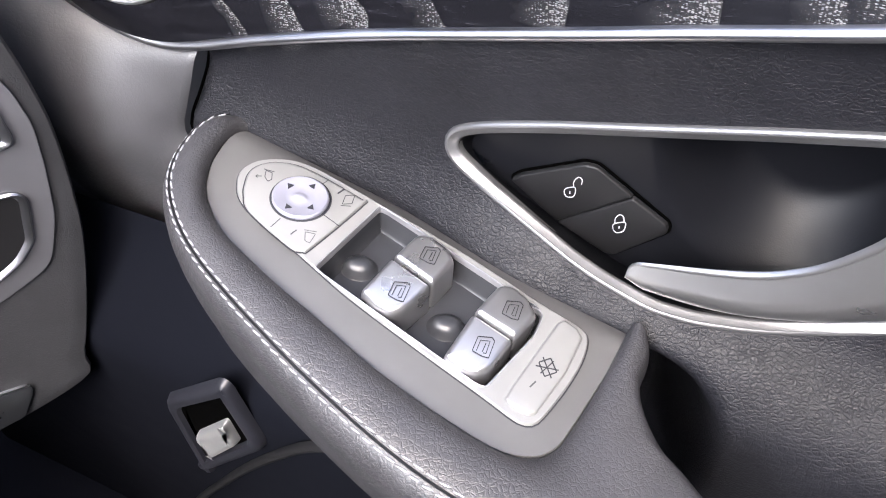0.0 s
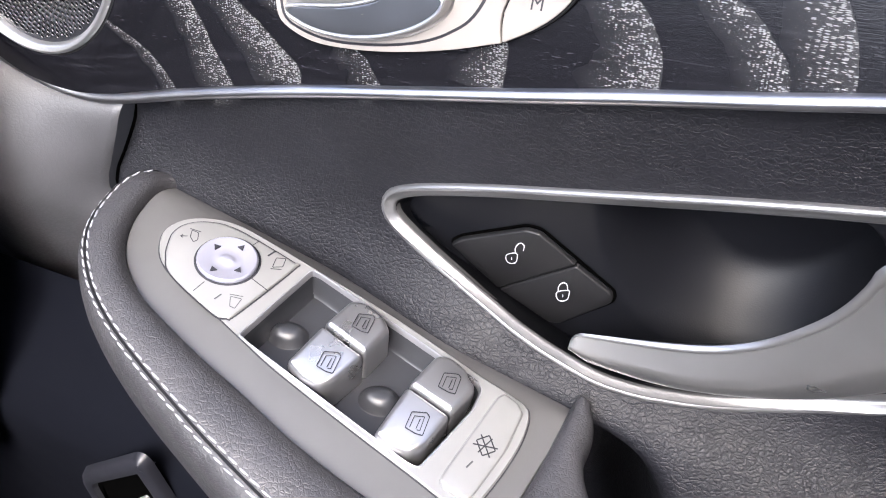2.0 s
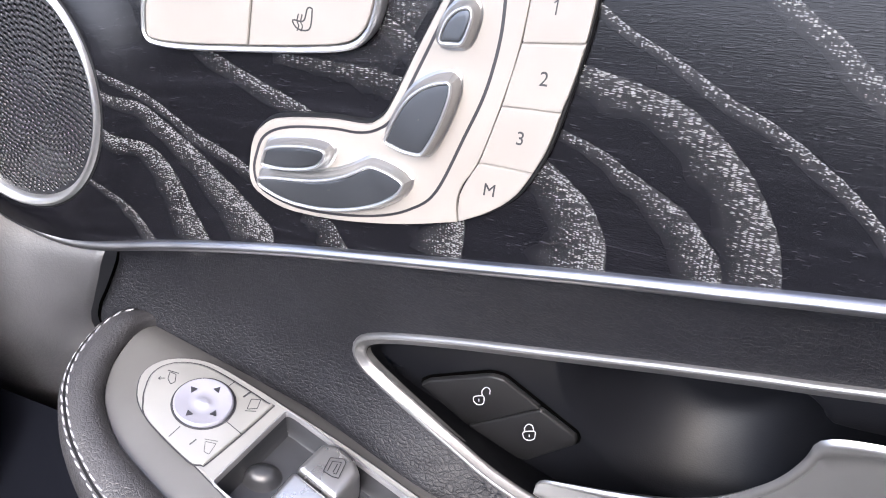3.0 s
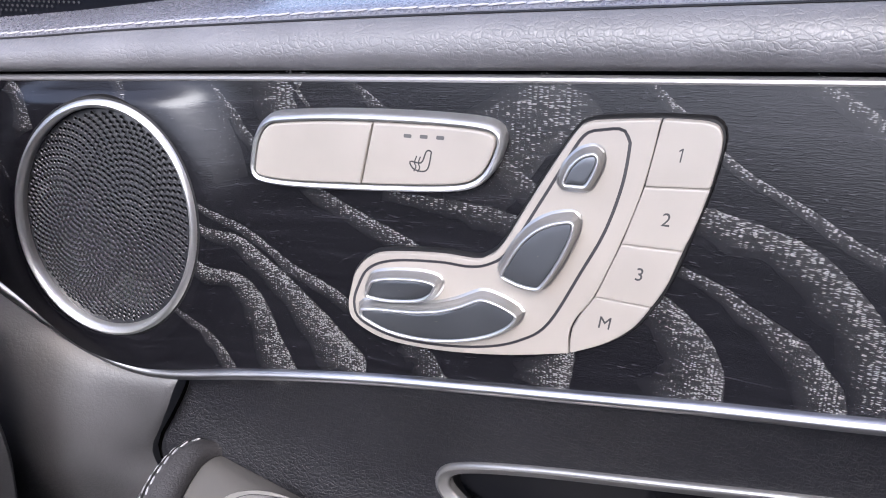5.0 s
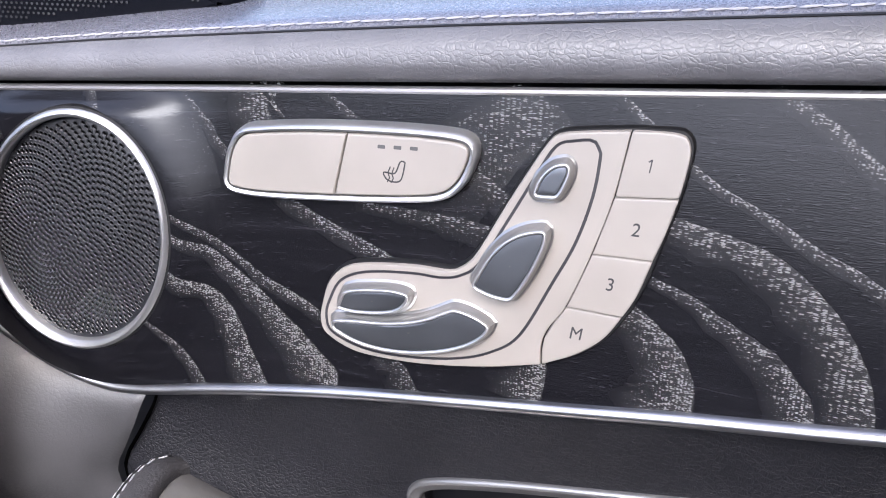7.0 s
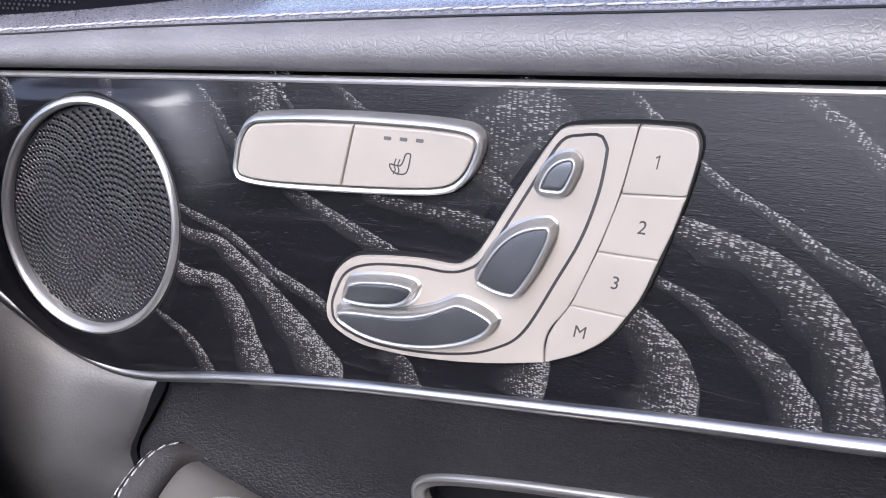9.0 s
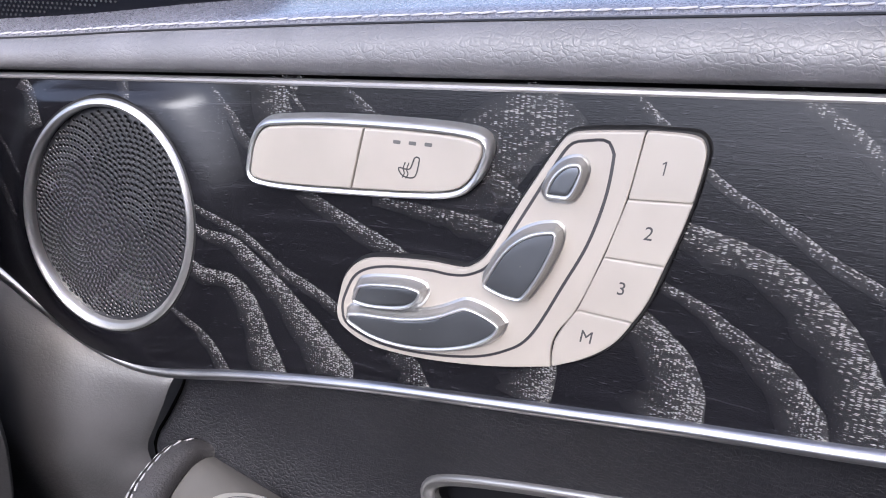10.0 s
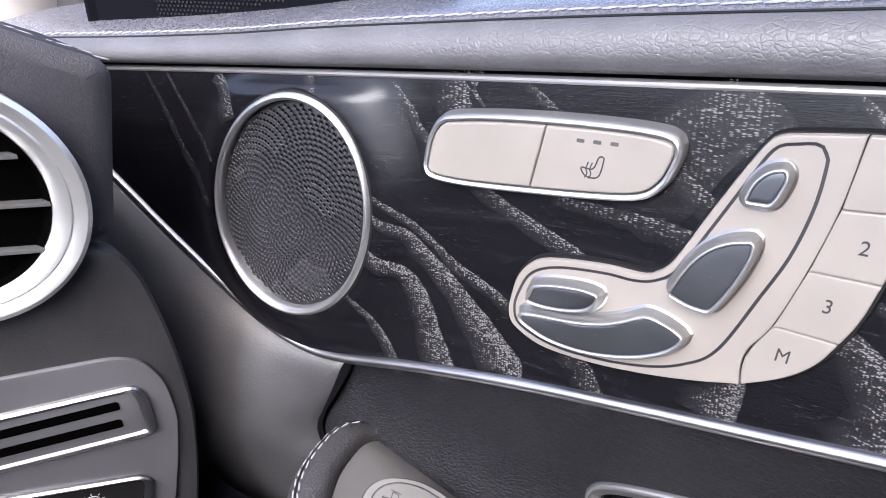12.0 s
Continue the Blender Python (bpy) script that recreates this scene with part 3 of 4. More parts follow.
for flat, w0, w1, dense, streaky in RINGS:
    part("growth_ring", ring_band(flat, w0, w1, dense), M_STREAK if streaky else M_PORE, wood)

# ---- speaker ----
spk = thing("door_speaker", on_wood(-0.283, 0.664, 0), "round speaker behind a dotted black grille with chrome rim", "speaker")
RIM = [Vector((-0.2830 + 0.0430 * math.cos(a) + 0.0025 * math.sin(a) * 0, 0.6640 + 0.0484 * math.sin(a) + 0.006 * math.cos(a))) for a in span(0, 2 * math.pi, 121)[:-1]]
part("rim", pillow(RIM, on_wood, [(-0.0014, -0.001), (-0.0013, 0.0062), (-0.0010, 0.0073), (-0.0003, 0.0081), (0.0005, 0.0084), (0.0013, 0.0081), (0.0020, 0.0073), (0.0023, 0.0060), (0.0024, 0.0034)], False), M_RIM, spk, "satin chrome ring")
# black ring that stands in for shade around the rim
part("shadow_gap", pillow(RIM, on_wood, [(-0.0020, -0.001), (-0.0020, 0.0066), (-0.0010, 0.0068)], False), M_BLACK, spk)


def grille_pt(r, a, h=0.0):
    u = -0.2830 + 0.0408 * r * math.cos(a)
    v = 0.6640 + 0.0462 * r * math.sin(a) + 0.0056 * r * math.cos(a)
    return on_wood(u, v, 0.0042 + 0.0050 * (1 - r * r) + h)


part("grille", loft([[grille_pt(max(0.01, k / 14), a) for a in span(0, 2 * math.pi, 73)[:-1]] for k in range(15)]), M_MESH, spk, "domed black metal grille")
bm, bm2 = bmesh.new(), bmesh.new()
COUNT = 1020
for i in range(1, COUNT):
    r, a = math.sqrt(i / COUNT) * 0.95, i * 2.399963
    c = grille_pt(r, a)
    nrm = (grille_pt(r, a, 0.001) - c).normalized()
    e1 = nrm.cross(Vector((0, 0, 1))).normalized()
    e2 = nrm.cross(e1)
    ring = lambda rad, up: [c + (e1 * math.cos(k * math.pi / 5) + e2 * math.sin(k * math.pi / 5)) * rad + nrm * up for k in range(10)]
    R = [ring(0.00126, 0.0001), ring(0.00112, 0.00042), ring(0.00100, 0.00044), ring(0.00076, 0.00012)]
    V = [[bm.verts.new(p) for p in q] for q in R]
    for lo, hi in zip(V, V[1:]):
        ring_faces(bm, lo, hi)
    bm2.faces.new([bm2.verts.new(p) for p in ring(0.00079, 0.00014)])
bmesh.ops.recalc_face_normals(bm2, faces=bm2.faces)
tagged(part("perforation", bm, M_DIMPLE, spk), kind="stuff")
tagged(part("hole", bm2, M_HOLE, spk), kind="stuff")

# ---- seat heating switch ----
heat = thing("seat_heating_switch", on_wood(-0.168, 0.707, 0), "pale two-part seat heating switch in a chrome frame", "switch")
FRAME = smooth(mm([-2094, 7138, -2002, 7164, -1802, 7195, -1506, 7227, -1306, 7241, -1227, 7233, -1200, 7197, -1207, 7142, -1238, 7072, -1303, 7020, -1444, 6985, -1701, 6944,
                   -1975, 6909, -2117, 6907, -2158, 6936, -2160, 6977, -2141, 7072]), 110)
part("frame", pillow(FRAME, on_wood, [(-0.0004, -0.001), (-0.0002, 0.003), (0.0004, 0.0046), (0.0012, 0.0052), (0.0021, 0.0048), (0.0024, 0.0030), (0.0024, 0.0)], False), M_RIM, heat, "polished chrome frame")
part("backing", pillow(inset(FRAME, 0.0018), on_wood, [(0, 0.0), (0, 0.0022)]), M_BLACK, heat)
inner = inset(FRAME, 0.0027)


def cut(poly, x_of, left):
    """The part of an outline on one side of a slanting line x = x_of(z)."""
    out, n = [], len(poly)
    side = lambda p: (p[0] - x_of(p[1])) * (1 if left else -1)
    for i in range(n):
        a, b = poly[i], poly[(i + 1) % n]
        if side(a) <= 0:
            out.append(Vector(a[:]))
        if (side(a) <= 0) != (side(b) <= 0):
            k = side(a) / (side(a) - side(b))
            out.append(Vector(a[:]).lerp(Vector(b[:]), k))
    return out


split = lambda z: -0.1683 + (z - 0.708) * 0.175
BTN = [(0.0, 0.001), (0.0, 0.0044), (0.0002, 0.0048), (0.0005, 0.0050), (0.0008, 0.0050)]
part("button", pillow(cut(inner, lambda z: split(z) - 0.00018, True), on_wood, BTN), M_CREAM, heat, "blank pale button")
hb = part("button", pillow(cut(inner, lambda z: split(z) + 0.00018, False), on_wood, BTN), M_CREAM, heat, "pale button with seat symbol")
for x, z in mm([-1534, 7162, -1475, 7168, -1416, 7174]):
    part("indicator", pillow(rounded([(x - 0.0014, z - 0.0007), (x + 0.0014, z - 0.0005), (x + 0.0014, z + 0.0007), (x - 0.0014, z + 0.0005)], 0.0004), on_wood, [(0, 0.0046), (0, 0.00508)]), M_PRINT, hb)
bm = stroke(smooth(mm([-1519, 7080, -1478, 7083, -1462, 7122, -1448, 7126, -1444, 7118, -1456, 7062, -1500, 7056]), 40), on_wood, 0.005, 0.00048, True)
for dx in (0, 10):
    stroke(smooth(mm([-1503 + dx * 1.4, 7050, -1496 + dx * 1.4, 7066, -1502 + dx * 1.4, 7080, -1496 + dx * 1.4, 7102]), 14, False), on_wood, 0.005, 0.0004, False, bm)
part("seat_symbol", bm, M_INK, hb)

# ---- power seat switch ----
seat = thing("power_seat_switch", on_wood(-0.115, 0.69, 0), "pale seat-shaped power seat switch with chrome knobs", "switch")
PLATE = mm([-727, 7337, -874, 7309, -942, 7291, -974, 7260, -1025, 7166, -1092, 7028, -1170, 6861, -1221, 6805, -1265, 6787, -1391, 6776, -1564, 6744, -1652, 6713, -1713, 6648,
            -1737, 6556, -1741, 6489, -1707, 6441, -1586, 6406, -1403, 6418, -1229, 6451, -1064, 6496, -894, 6556])
left_side = smooth(PLATE, 120, False)
mem_left = smooth(mm([-894, 6556, -903, 6619, -889, 6681, -841, 6769, -786, 6954, -746, 7138, -727, 7337]), 40, False)
plate = [Vector(p[:]) for p in left_side] + mem_left[1:-1]
right_side = smooth(mm([-894, 6556, -785, 6621, -704, 6697, -649, 6796, -614, 6896, -586, 7025, -560, 7160, -549, 7264, -549, 7315, -566, 7345, -600, 7352, -727, 7337]), 60, False)
hull = [Vector(p[:]) for p in left_side] + right_side[1:-1]
part("base", pillow(hull, on_wood, [(-0.0006, -0.001), (-0.0006, 0.0014), (-0.0002, 0.0020), (0.001, 0.0020)]), M_BLACK, seat, "black base")
TOP = [(0.00015, 0.001), (0.00015, 0.0030), (0.0003, 0.0034), (0.0006, 0.0035), (0.0009, 0.0035)]
sp = part("seat_plate", pillow(plate, on_wood, TOP), M_CREAM, seat, "pale satin seat-shaped plate")
GROOVE = mm([-816, 7272, -837, 7290, -888, 7280, -946, 7255, -996, 7159, -1069, 7002, -1148, 6841, -1212, 6783, -1283, 6759, -1388, 6750, -1562, 6716, -1661, 6666, -1703, 6586, -1716, 6517,
             -1684, 6458, -1541, 6429, -1360, 6448, -1190, 6492, -1071, 6550, -981, 6636, -894, 6842, -841, 6982, -811, 7129, -807, 7249])
part("groove", stroke(smooth(GROOVE, 150), on_wood, 0.00352, 0.0010, True), M_INK, sp)
MEMORY = [
    ("1", [-727, 7337, -602, 7352, -568, 7344, -550, 7316, -549, 7264, -559, 7170, -746, 7138], (-652, 7248)),
    ("2", [-746, 7138, -559, 7170, -576, 7068, -601, 6976, -786, 6954], (-666, 7056)),
    ("3", [-786, 6954, -601, 6976, -626, 6860, -661, 6784, -841, 6769], (-715, 6875)),
    ("M", [-841, 6769, -661, 6784, -704, 6697, -785, 6621, -894, 6556, -903, 6619, -889, 6681], (-796, 6693)),
]


def letter(text, size):
    """The outline of a character as a flat mesh round its middle."""
    cu = bpy.data.curves.new("letter", "FONT")
    cu.body, cu.size, cu.align_x, cu.align_y = text, size, "CENTER", "CENTER"
    cu.extrude = 0.00005
    ob = bpy.data.objects.new("letter", cu)
    scene.collection.objects.link(ob)
    me = bpy.data.meshes.new_from_object(ob.evaluated_get(bpy.context.evaluated_depsgraph_get()))
    bpy.data.objects.remove(ob)
    bm = bmesh.new()
    bm.from_mesh(me)
    bpy.data.meshes.remove(me)
    return bm


for text, flat, (lx, lz) in MEMORY:
    btn = part("memory_button", pillow(contour(mm(flat), 0.0012 if text in "1M" else 0.0004), on_wood, TOP), M_CREAM, seat, "pale memory button marked " + text)
    bm = letter(text, 0.0057)
    if text == "1":
        bm = bmesh.new()
        for a, b in (((-0.0004, -0.0019), (-0.0004, 0.0020)), ((-0.0004, 0.0019), (-0.0013, 0.0012))):
            box((min(a[0], b[0]) - 0.0002, min(a[1], b[1]), -0.00005), (max(a[0], b[0]) + 0.0002, max(a[1], b[1]), 0.00005), 0, bm) if a[0] == b[0] else sweep([Vector((*a, 0)), Vector((*b, 0))], [Vector((0, 0, 1))] * 2, [(-0.0002, -0.00005), (-0.0002, 0.00005), (0.0002, 0.00005), (0.0002, -0.00005)], False, bm)
    for v in bm.verts:
        p = v.co.copy()
        v.co = on_wood(lx * 1e-4 + p.x + p.y * 0.06, lz * 1e-4 + p.y + p.x * 0.1, 0.0036 + p.z)
    part("character", bm, M_INK, btn)


def knob(face, height, label):
    """A raised chrome knob: a soft foot, an upright wall and a bright rim with the dark face let into it."""
    f = even(contour(mm(face), 0.0010), 150)
    normal = Vector((0.1, -1, 0.27)).normalized()
    lift = lambda d, h: [on_wood(p[0], p[1], height) + normal * (h - height) for p in inset(f, d)]
    mid = sum((Vector(p) for p in f), Vector((0, 0))) / len(f)
    k = part("knob", loft([lift(-0.0032, 0.0034), lift(-0.0028, 0.0038), lift(-0.0022, 0.0042), lift(-0.0019, 0.0050), lift(-0.0017, height * 0.66), lift(-0.0014, height * 0.71), lift(-0.0012, height * 0.75), lift(-0.0010, height - 0.0008)]), M_KNOB, seat, label, 28)
    part("rim", loft([lift(d, height + h) for d, h in ((-0.0010, -0.0009), (-0.0010, -0.0004), (-0.0008, 0.0), (-0.0005, 0.0002), (-0.0002, 0.0001), (0.0001, -0.0002), (0.0002, -0.0008))]), M_RIM, k, "bright rim", 60)
    part("face", loft([lift(0.0, height - 0.0010), lift(0.0003, height - 0.0004)] + [[on_wood(*(mid + (Vector(p) - mid) * k), height) - normal * 0.0003 for p in f] for k in (0.8, 0.6, 0.4, 0.2, 0.02)]), M_DARKCHROME, k, "dark satin metal face")


knob([-983, 7119, -970, 7170, -937, 7210, -899, 7222, -891, 7201, -909, 7142, -921, 7126], 0.0085, "small chrome headrest knob")
knob([-1143, 6798, -1102, 6896, -1053, 6962, -993, 7002, -937, 7018, -935, 6980, -967, 6882, -1004, 6808, -1021, 6787, -1078, 6783], 0.0105, "chrome backrest knob")
knob([-1643, 6596, -1624, 6649, -1576, 6670, -1446, 6697, -1385, 6695, -1395, 6662, -1440, 6626, -1571, 6596], 0.009, "flat chrome cushion knob")
knob([-1657, 6513, -1663, 6533, -1613, 6548, -1479, 6568, -1372, 6596, -1290, 6634, -1231, 6673, -1202, 6689, -1130, 6680, -1084, 6663, -1103, 6624, -1178, 6567, -1300, 6516, -1428, 6487, -1563, 6483], 0.009, "long curved chrome cushion knob")

# ---- inner door handle in its bowl ----
handle = thing("inner_door_handle", (0.0, 0.23, 0.57), "black bowl with chrome bezel and silver pull handle", "door handle")


def bowl_y(x, z):
    """The bowl's floor: flat by the lock buttons, scooped out behind the pull."""
    r = math.hypot((x - 0.004) / (0.058 if x < 0.004 else 0.06), (z - 0.602) / (0.078 if z < 0.602 else 0.075))
    return 0.2300 + 0.032 * step((1.06 - r) / 0.5)


bez_mid = inset(BEZEL, 0.001)
BEZ_IN = [b - a for a, b in zip(BEZEL, inset(BEZEL, 1e-3))]


def bez_ring(d, h):
    """The bezel's outline moved inwards by d along the leather and raised by h."""
    out = []
    for p, v in zip(BEZEL, BEZ_IN):
        e = 0.0005
        sx, sz = (low_y(p.x + e, p.y) - low_y(p.x - e, p.y)) / (2 * e), (low_y(p.x, p.y + e) - low_y(p.x, p.y - e)) / (2 * e)
        n = Vector((sx, -1, sz)).normalized()
        w = Vector((v.x, sx * v.x + sz * v.y, v.y))
        out.append(Vector((p.x, low_y(p.x, p.y), p.y)) + w * (d * 1e3 * v.length / max(1e-9, w.length)) + n * h)
    return out


bez_low = [(p[0], p[1] - 0.030) for p in bez_mid]
bm = grid(span(-0.14, 0.118, 150), span(0.495, 0.645, 105), lambda x, z: Vector((x, bowl_y(x, z), z)), lambda x, z: inside(bez_mid, x, z) or (inside(bez_low, x, z) and z < 0.58))
part("bowl", bm, M_BOWL, handle, "fine-grained black plastic bowl")


def rim_back(p, k):
    """A point of the bowl's edge: behind the bezel, sinking behind its lower run."""
    ly, by = low_y(p[0], p[1]), bowl_y(p[0], p[1])
    return Vector((p[0], ly + (by - ly) * k, p[1] - (by - ly) * k * 1.2 * step((0.585 - p[1]) / 0.02)))


part("bowl_edge", loft([bez_ring(0.0062, 0.0)] + [[rim_back(p, k) for p in inset(BEZEL, d)] for d, k in ((0.0062, 0.4), (0.0068, 0.8), (0.0078, 1.05))]), M_BOWL, handle)
part("bezel", loft([bez_ring(d, h) for d, h in ((0.0, -0.004), (0.0001, 0.0008), (0.0005, 0.0017), (0.0012, 0.0022), (0.0020, 0.0022), (0.0026, 0.0016), (0.0050, 0.0010), (0.0057, 0.0006), (0.0062, -0.0004), (0.0065, -0.003))]), M_BEZEL, handle, "satin chrome bezel")
top_e = smooth(mm([-530, 5468, -505, 5515, -431, 5542, -241, 5602, -67, 5670, 27, 5726, 112, 5800, 207, 5928, 255, 6025, 282, 6125, 300, 6215, 420, 6262, 700, 6290, 1000, 6310]), 60, False)
bot_e = smooth(mm([-535, 5400, -490, 5365, -440, 5345, -225, 5345, -26, 5385, 157, 5450, 321, 5532, 455, 5630, 545, 5708, 650, 5800, 760, 5900, 850, 5990, 950, 6090, 1050, 6200]), 60, False)
PULL = [(0.0, 0.2010), (0.02, 0.1998), (0.05, 0.1992), (0.09, 0.1994), (0.12, 0.2004), (0.25, 0.1990), (0.4, 0.1970), (0.55, 0.1960), (0.7, 0.1968), (0.82, 0.1990), (0.92, 0.2010), (0.98, 0.2032), (1.0, 0.2058), (0.9, 0.2080), (0.6, 0.2080), (0.25, 0.2055), (0.06, 0.2030)]
rings = []
for i, (a, b) in enumerate(zip(top_e, bot_e)):
    thick = min(1.0, 0.35 + i / 22)
    rings.append([Vector((a.x + (b.x - a.x) * k, 0.203 + (y - 0.203) * thick, a.y + (b.y - a.y) * k)) for k, y in PULL])
part("pull", loft(rings, True, True, True), M_HANDLE, handle, "silver pull lever", 50)
END = smooth(mm([110, 6225, 204, 6212, 273, 6184, 325, 6135, 364, 6100, 600, 6130, 900, 6200, 1060, 6270, 960, 6370, 600, 6340, 259, 6258]), 70)
part("end_plate", pillow(END, lambda u, v, h: Vector((u, low_y(u, v) + 0.0012 - h, v)), [(-0.0002, -0.03), (0.0, -0.001), (0.0006, 0.0), (0.0014, 0.0003)]), M_BOWL, handle)

lock = thing("door_lock_switch", (-0.078, 0.2315, 0.546), "pair of black lock and unlock buttons in the handle bowl", "switch")
LB = [(0.0002, -0.003), (0.0002, 0.0010), (0.0005, 0.0016), (0.0011, 0.0019)]
lkA = mm([-1130, 5518, -1085, 5563, -809, 5716, -752, 5717, -600, 5608, -596, 5597, -914, 5330])
lkB = mm([-914, 5330, -596, 5597, -440, 5492, -433, 5455, -440, 5434, -635, 5218, -684, 5209])
whole = lkA[:5] + lkB[2:]
# black sheet as the shade under the lock buttons
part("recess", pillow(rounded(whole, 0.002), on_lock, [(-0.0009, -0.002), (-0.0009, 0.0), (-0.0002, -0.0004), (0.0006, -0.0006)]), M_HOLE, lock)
b1 = part("button", pillow(rounded(lkA, 0.0014), on_lock, LB), M_BLACK, lock, "black button with open padlock")
b2 = part("button", pillow(rounded(lkB, 0.0014), on_lock, LB), M_BLACK, lock, "black button with closed padlock")


# ---- armrest ----
arm = thing("armrest", (-0.15, 0.15, 0.5), "padded black leather armrest with double grey stitching", "armrest")
EDGE = mm([-2395, 2165, -2438, 2070, -2440, 1960, -2415, 1840, -2345, 1705, -2245, 1612, -2140, 1548, -1958, 1481, -1791, 1427, -1604, 1375, -1333, 1291, -1064, 1231, -820, 1194, -709, 1196, -614, 1234,
           -562, 1302, -543, 1373, -500, 1616, -464, 1920])
OUTER = mm([-2440, 2225, -2540, 2178, -2605, 2105, -2634, 2010, -2634, 1895, -2608, 1755, -2548, 1635, -2439, 1512, -2312, 1408, -2140, 1305, -1941, 1212, -1764, 1140, -1532, 1050, -1293, 970, -1051, 904,
            -750, 850, -300, 830, 100, 1000, 120, 1270, -12, 1380, -128, 1425, -224, 1498, -300, 1590, -340, 1690, -340, 1821, -385, 1915])
E_L, O_L = smooth(EDGE, 150, False), smooth(OUTER, 220, False)


idx = np.linspace(0, len(E_L) - 1, len(O_L))
E_M = [E_L[int(i)].lerp(E_L[min(len(E_L) - 1, int(i) + 1)], i - int(i)) for i in idx]
SEC = [(0.0, -0.004), (0.012, -0.0002), (0.04, 0.0020), (0.10, 0.0038), (0.20, 0.0052), (0.34, 0.0056), (0.48, 0.0053), (0.60, 0.0046), (0.70, 0.0036), (0.76, 0.0027), (0.82, 0.0014), (0.88, -0.0006), (0.94, -0.0038), (0.985, -0.0085), (1.0, -0.014), (0.985, -0.022), (0.93, -0.034), (0.82, -0.05), (0.7, -0.07)]
sink = lambda i: 0.006 * (1 - step(i / 16)) ** 2
rings = [[on_arm(*e.lerp(o, k), h - sink(i)) for i, (e, o) in enumerate(zip(E_M, O_L))] for k, h in SEC]
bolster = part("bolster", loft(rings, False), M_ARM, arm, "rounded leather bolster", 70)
for k, h in ((0.69, 0.0039), (0.80, 0.0021)):
    P = [on_arm(*e.lerp(o, k), h - sink(i)) for i, (e, o) in enumerate(zip(E_M, O_L))][5:]
    P = smooth(P[:175], 700, False)
    stitches(mesh_of("stitch", capsule(0.0043, 0.00045), M_THREAD), P, [ARM_N] * len(P), 0.0056, bolster, 5)
P = [on_arm(*e.lerp(o, 0.745), 0.0030 - sink(i)) for i, (e, o) in enumerate(zip(E_M, O_L))][4:178]
part("seam", sweep(P, [ARM_N] * len(P), [(-0.0005, -0.001), (-0.0005, 0.0004), (0.0005, 0.0004), (0.0005, -0.001)]), M_BLACK, bolster)

# ---- window and mirror switches ----
win = thing("window_switch_panel", (-0.14, 0.165, 0.535), "grey armrest panel with silver mirror and window switches", "switch panel")
PANEL = smooth(mm([-2400, 2160, -2438, 2060, -2437, 1955, -2412, 1835, -2345, 1705, -2245, 1612, -2140, 1548, -1958, 1481, -1791, 1427, -1604, 1375, -1333, 1291, -1064, 1231, -820, 1194, -709, 1196, -614, 1234,
                   -562, 1302, -543, 1373, -500, 1616, -452, 1960, -752, 1990, -1017, 2030, -1621, 2110, -1924, 2140, -2250, 2170]), 140)
RECESS = rounded(mm([-1725, 1565, -1640, 1985, -1600, 1985, -830, 1817, -800, 1790, -800, 1690, -885, 1390, -930, 1390]), 0.002, 4)
SPLATE = smooth(mm([-2243, 1786, -2278, 1870, -2246, 1958, -2153, 2022, -2036, 2048, -1867, 2033, -1621, 1997, -1269, 1942, -984, 1883, -819, 1846, -657, 1816, -603, 1782, -589, 1673, -608, 1526,
                    -651, 1362, -685, 1326, -736, 1319, -888, 1355, -1178, 1420, -1520, 1503, -1711, 1563, -1912, 1629, -2080, 1676, -2184, 1726]), 150)
bm = holed(SPLATE, [inset(RECESS, -0.001)], on_plate, 0.0)
rim_in = [min((Vector(q[:]) for q in even(SPLATE, 400)), key=lambda q: (q - p).length) for p in PANEL]
loft([[on_plate(*p.lerp(q, k), 0.0) for p, q in zip(PANEL, rim_in)] for k in (1.0, 0.8, 0.6, 0.45, 0.3, 0.15, 0.0)], True, False, False, bm)
pillow(PANEL, on_plate, [(-0.0008, -0.006), (-0.0004, -0.0006), (0, 0)], False, bm)
part("panel", bm, M_GREY, win, "matt grey panel")
bm = holed(inset(SPLATE, 0.0006), [RECESS], on_arm, 0.0016)
pillow(SPLATE, on_arm, [(0.0, -0.001), (0.0001, 0.0010), (0.0006, 0.0016)], False, bm)
part("silver_plate", bm, M_SILVER, win, "silver switch plate")
# black strip drawn round the plate as its contact shadow
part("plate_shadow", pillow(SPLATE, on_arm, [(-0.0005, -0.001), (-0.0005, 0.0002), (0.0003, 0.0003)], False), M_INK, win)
part("recess_edge", pillow(RECESS, on_arm, [(-0.0004, 0.0016), (0.0001, 0.0018), (0.0005, 0.0012), (0.0006, -0.0015)], False), M_PLATE, win)
part("recess", pillow(RECESS, on_arm, [(0.0005, -0.0012), (0.0006, -0.003), (0.0016, -0.0115), (0.003, -0.013)], True), M_WELL, win, "dark grey switch well")
MIRR = smooth(mm([-2215, 1810, -2234, 1875, -2215, 1937, -2146, 1991, -2017, 2015, -1727, 1977, -1705, 1955, -1785, 1640, -1811, 1610, -1867, 1604, -2111, 1684, -2184, 1753]), 100)
part("mirror_pad", pillow(MIRR, on_arm, [(0, 0.001), (0.0001, 0.0022), (0.0005, 0.0027), (0.0012, 0.0029)]), M_SILVER, win, "silver mirror selector")
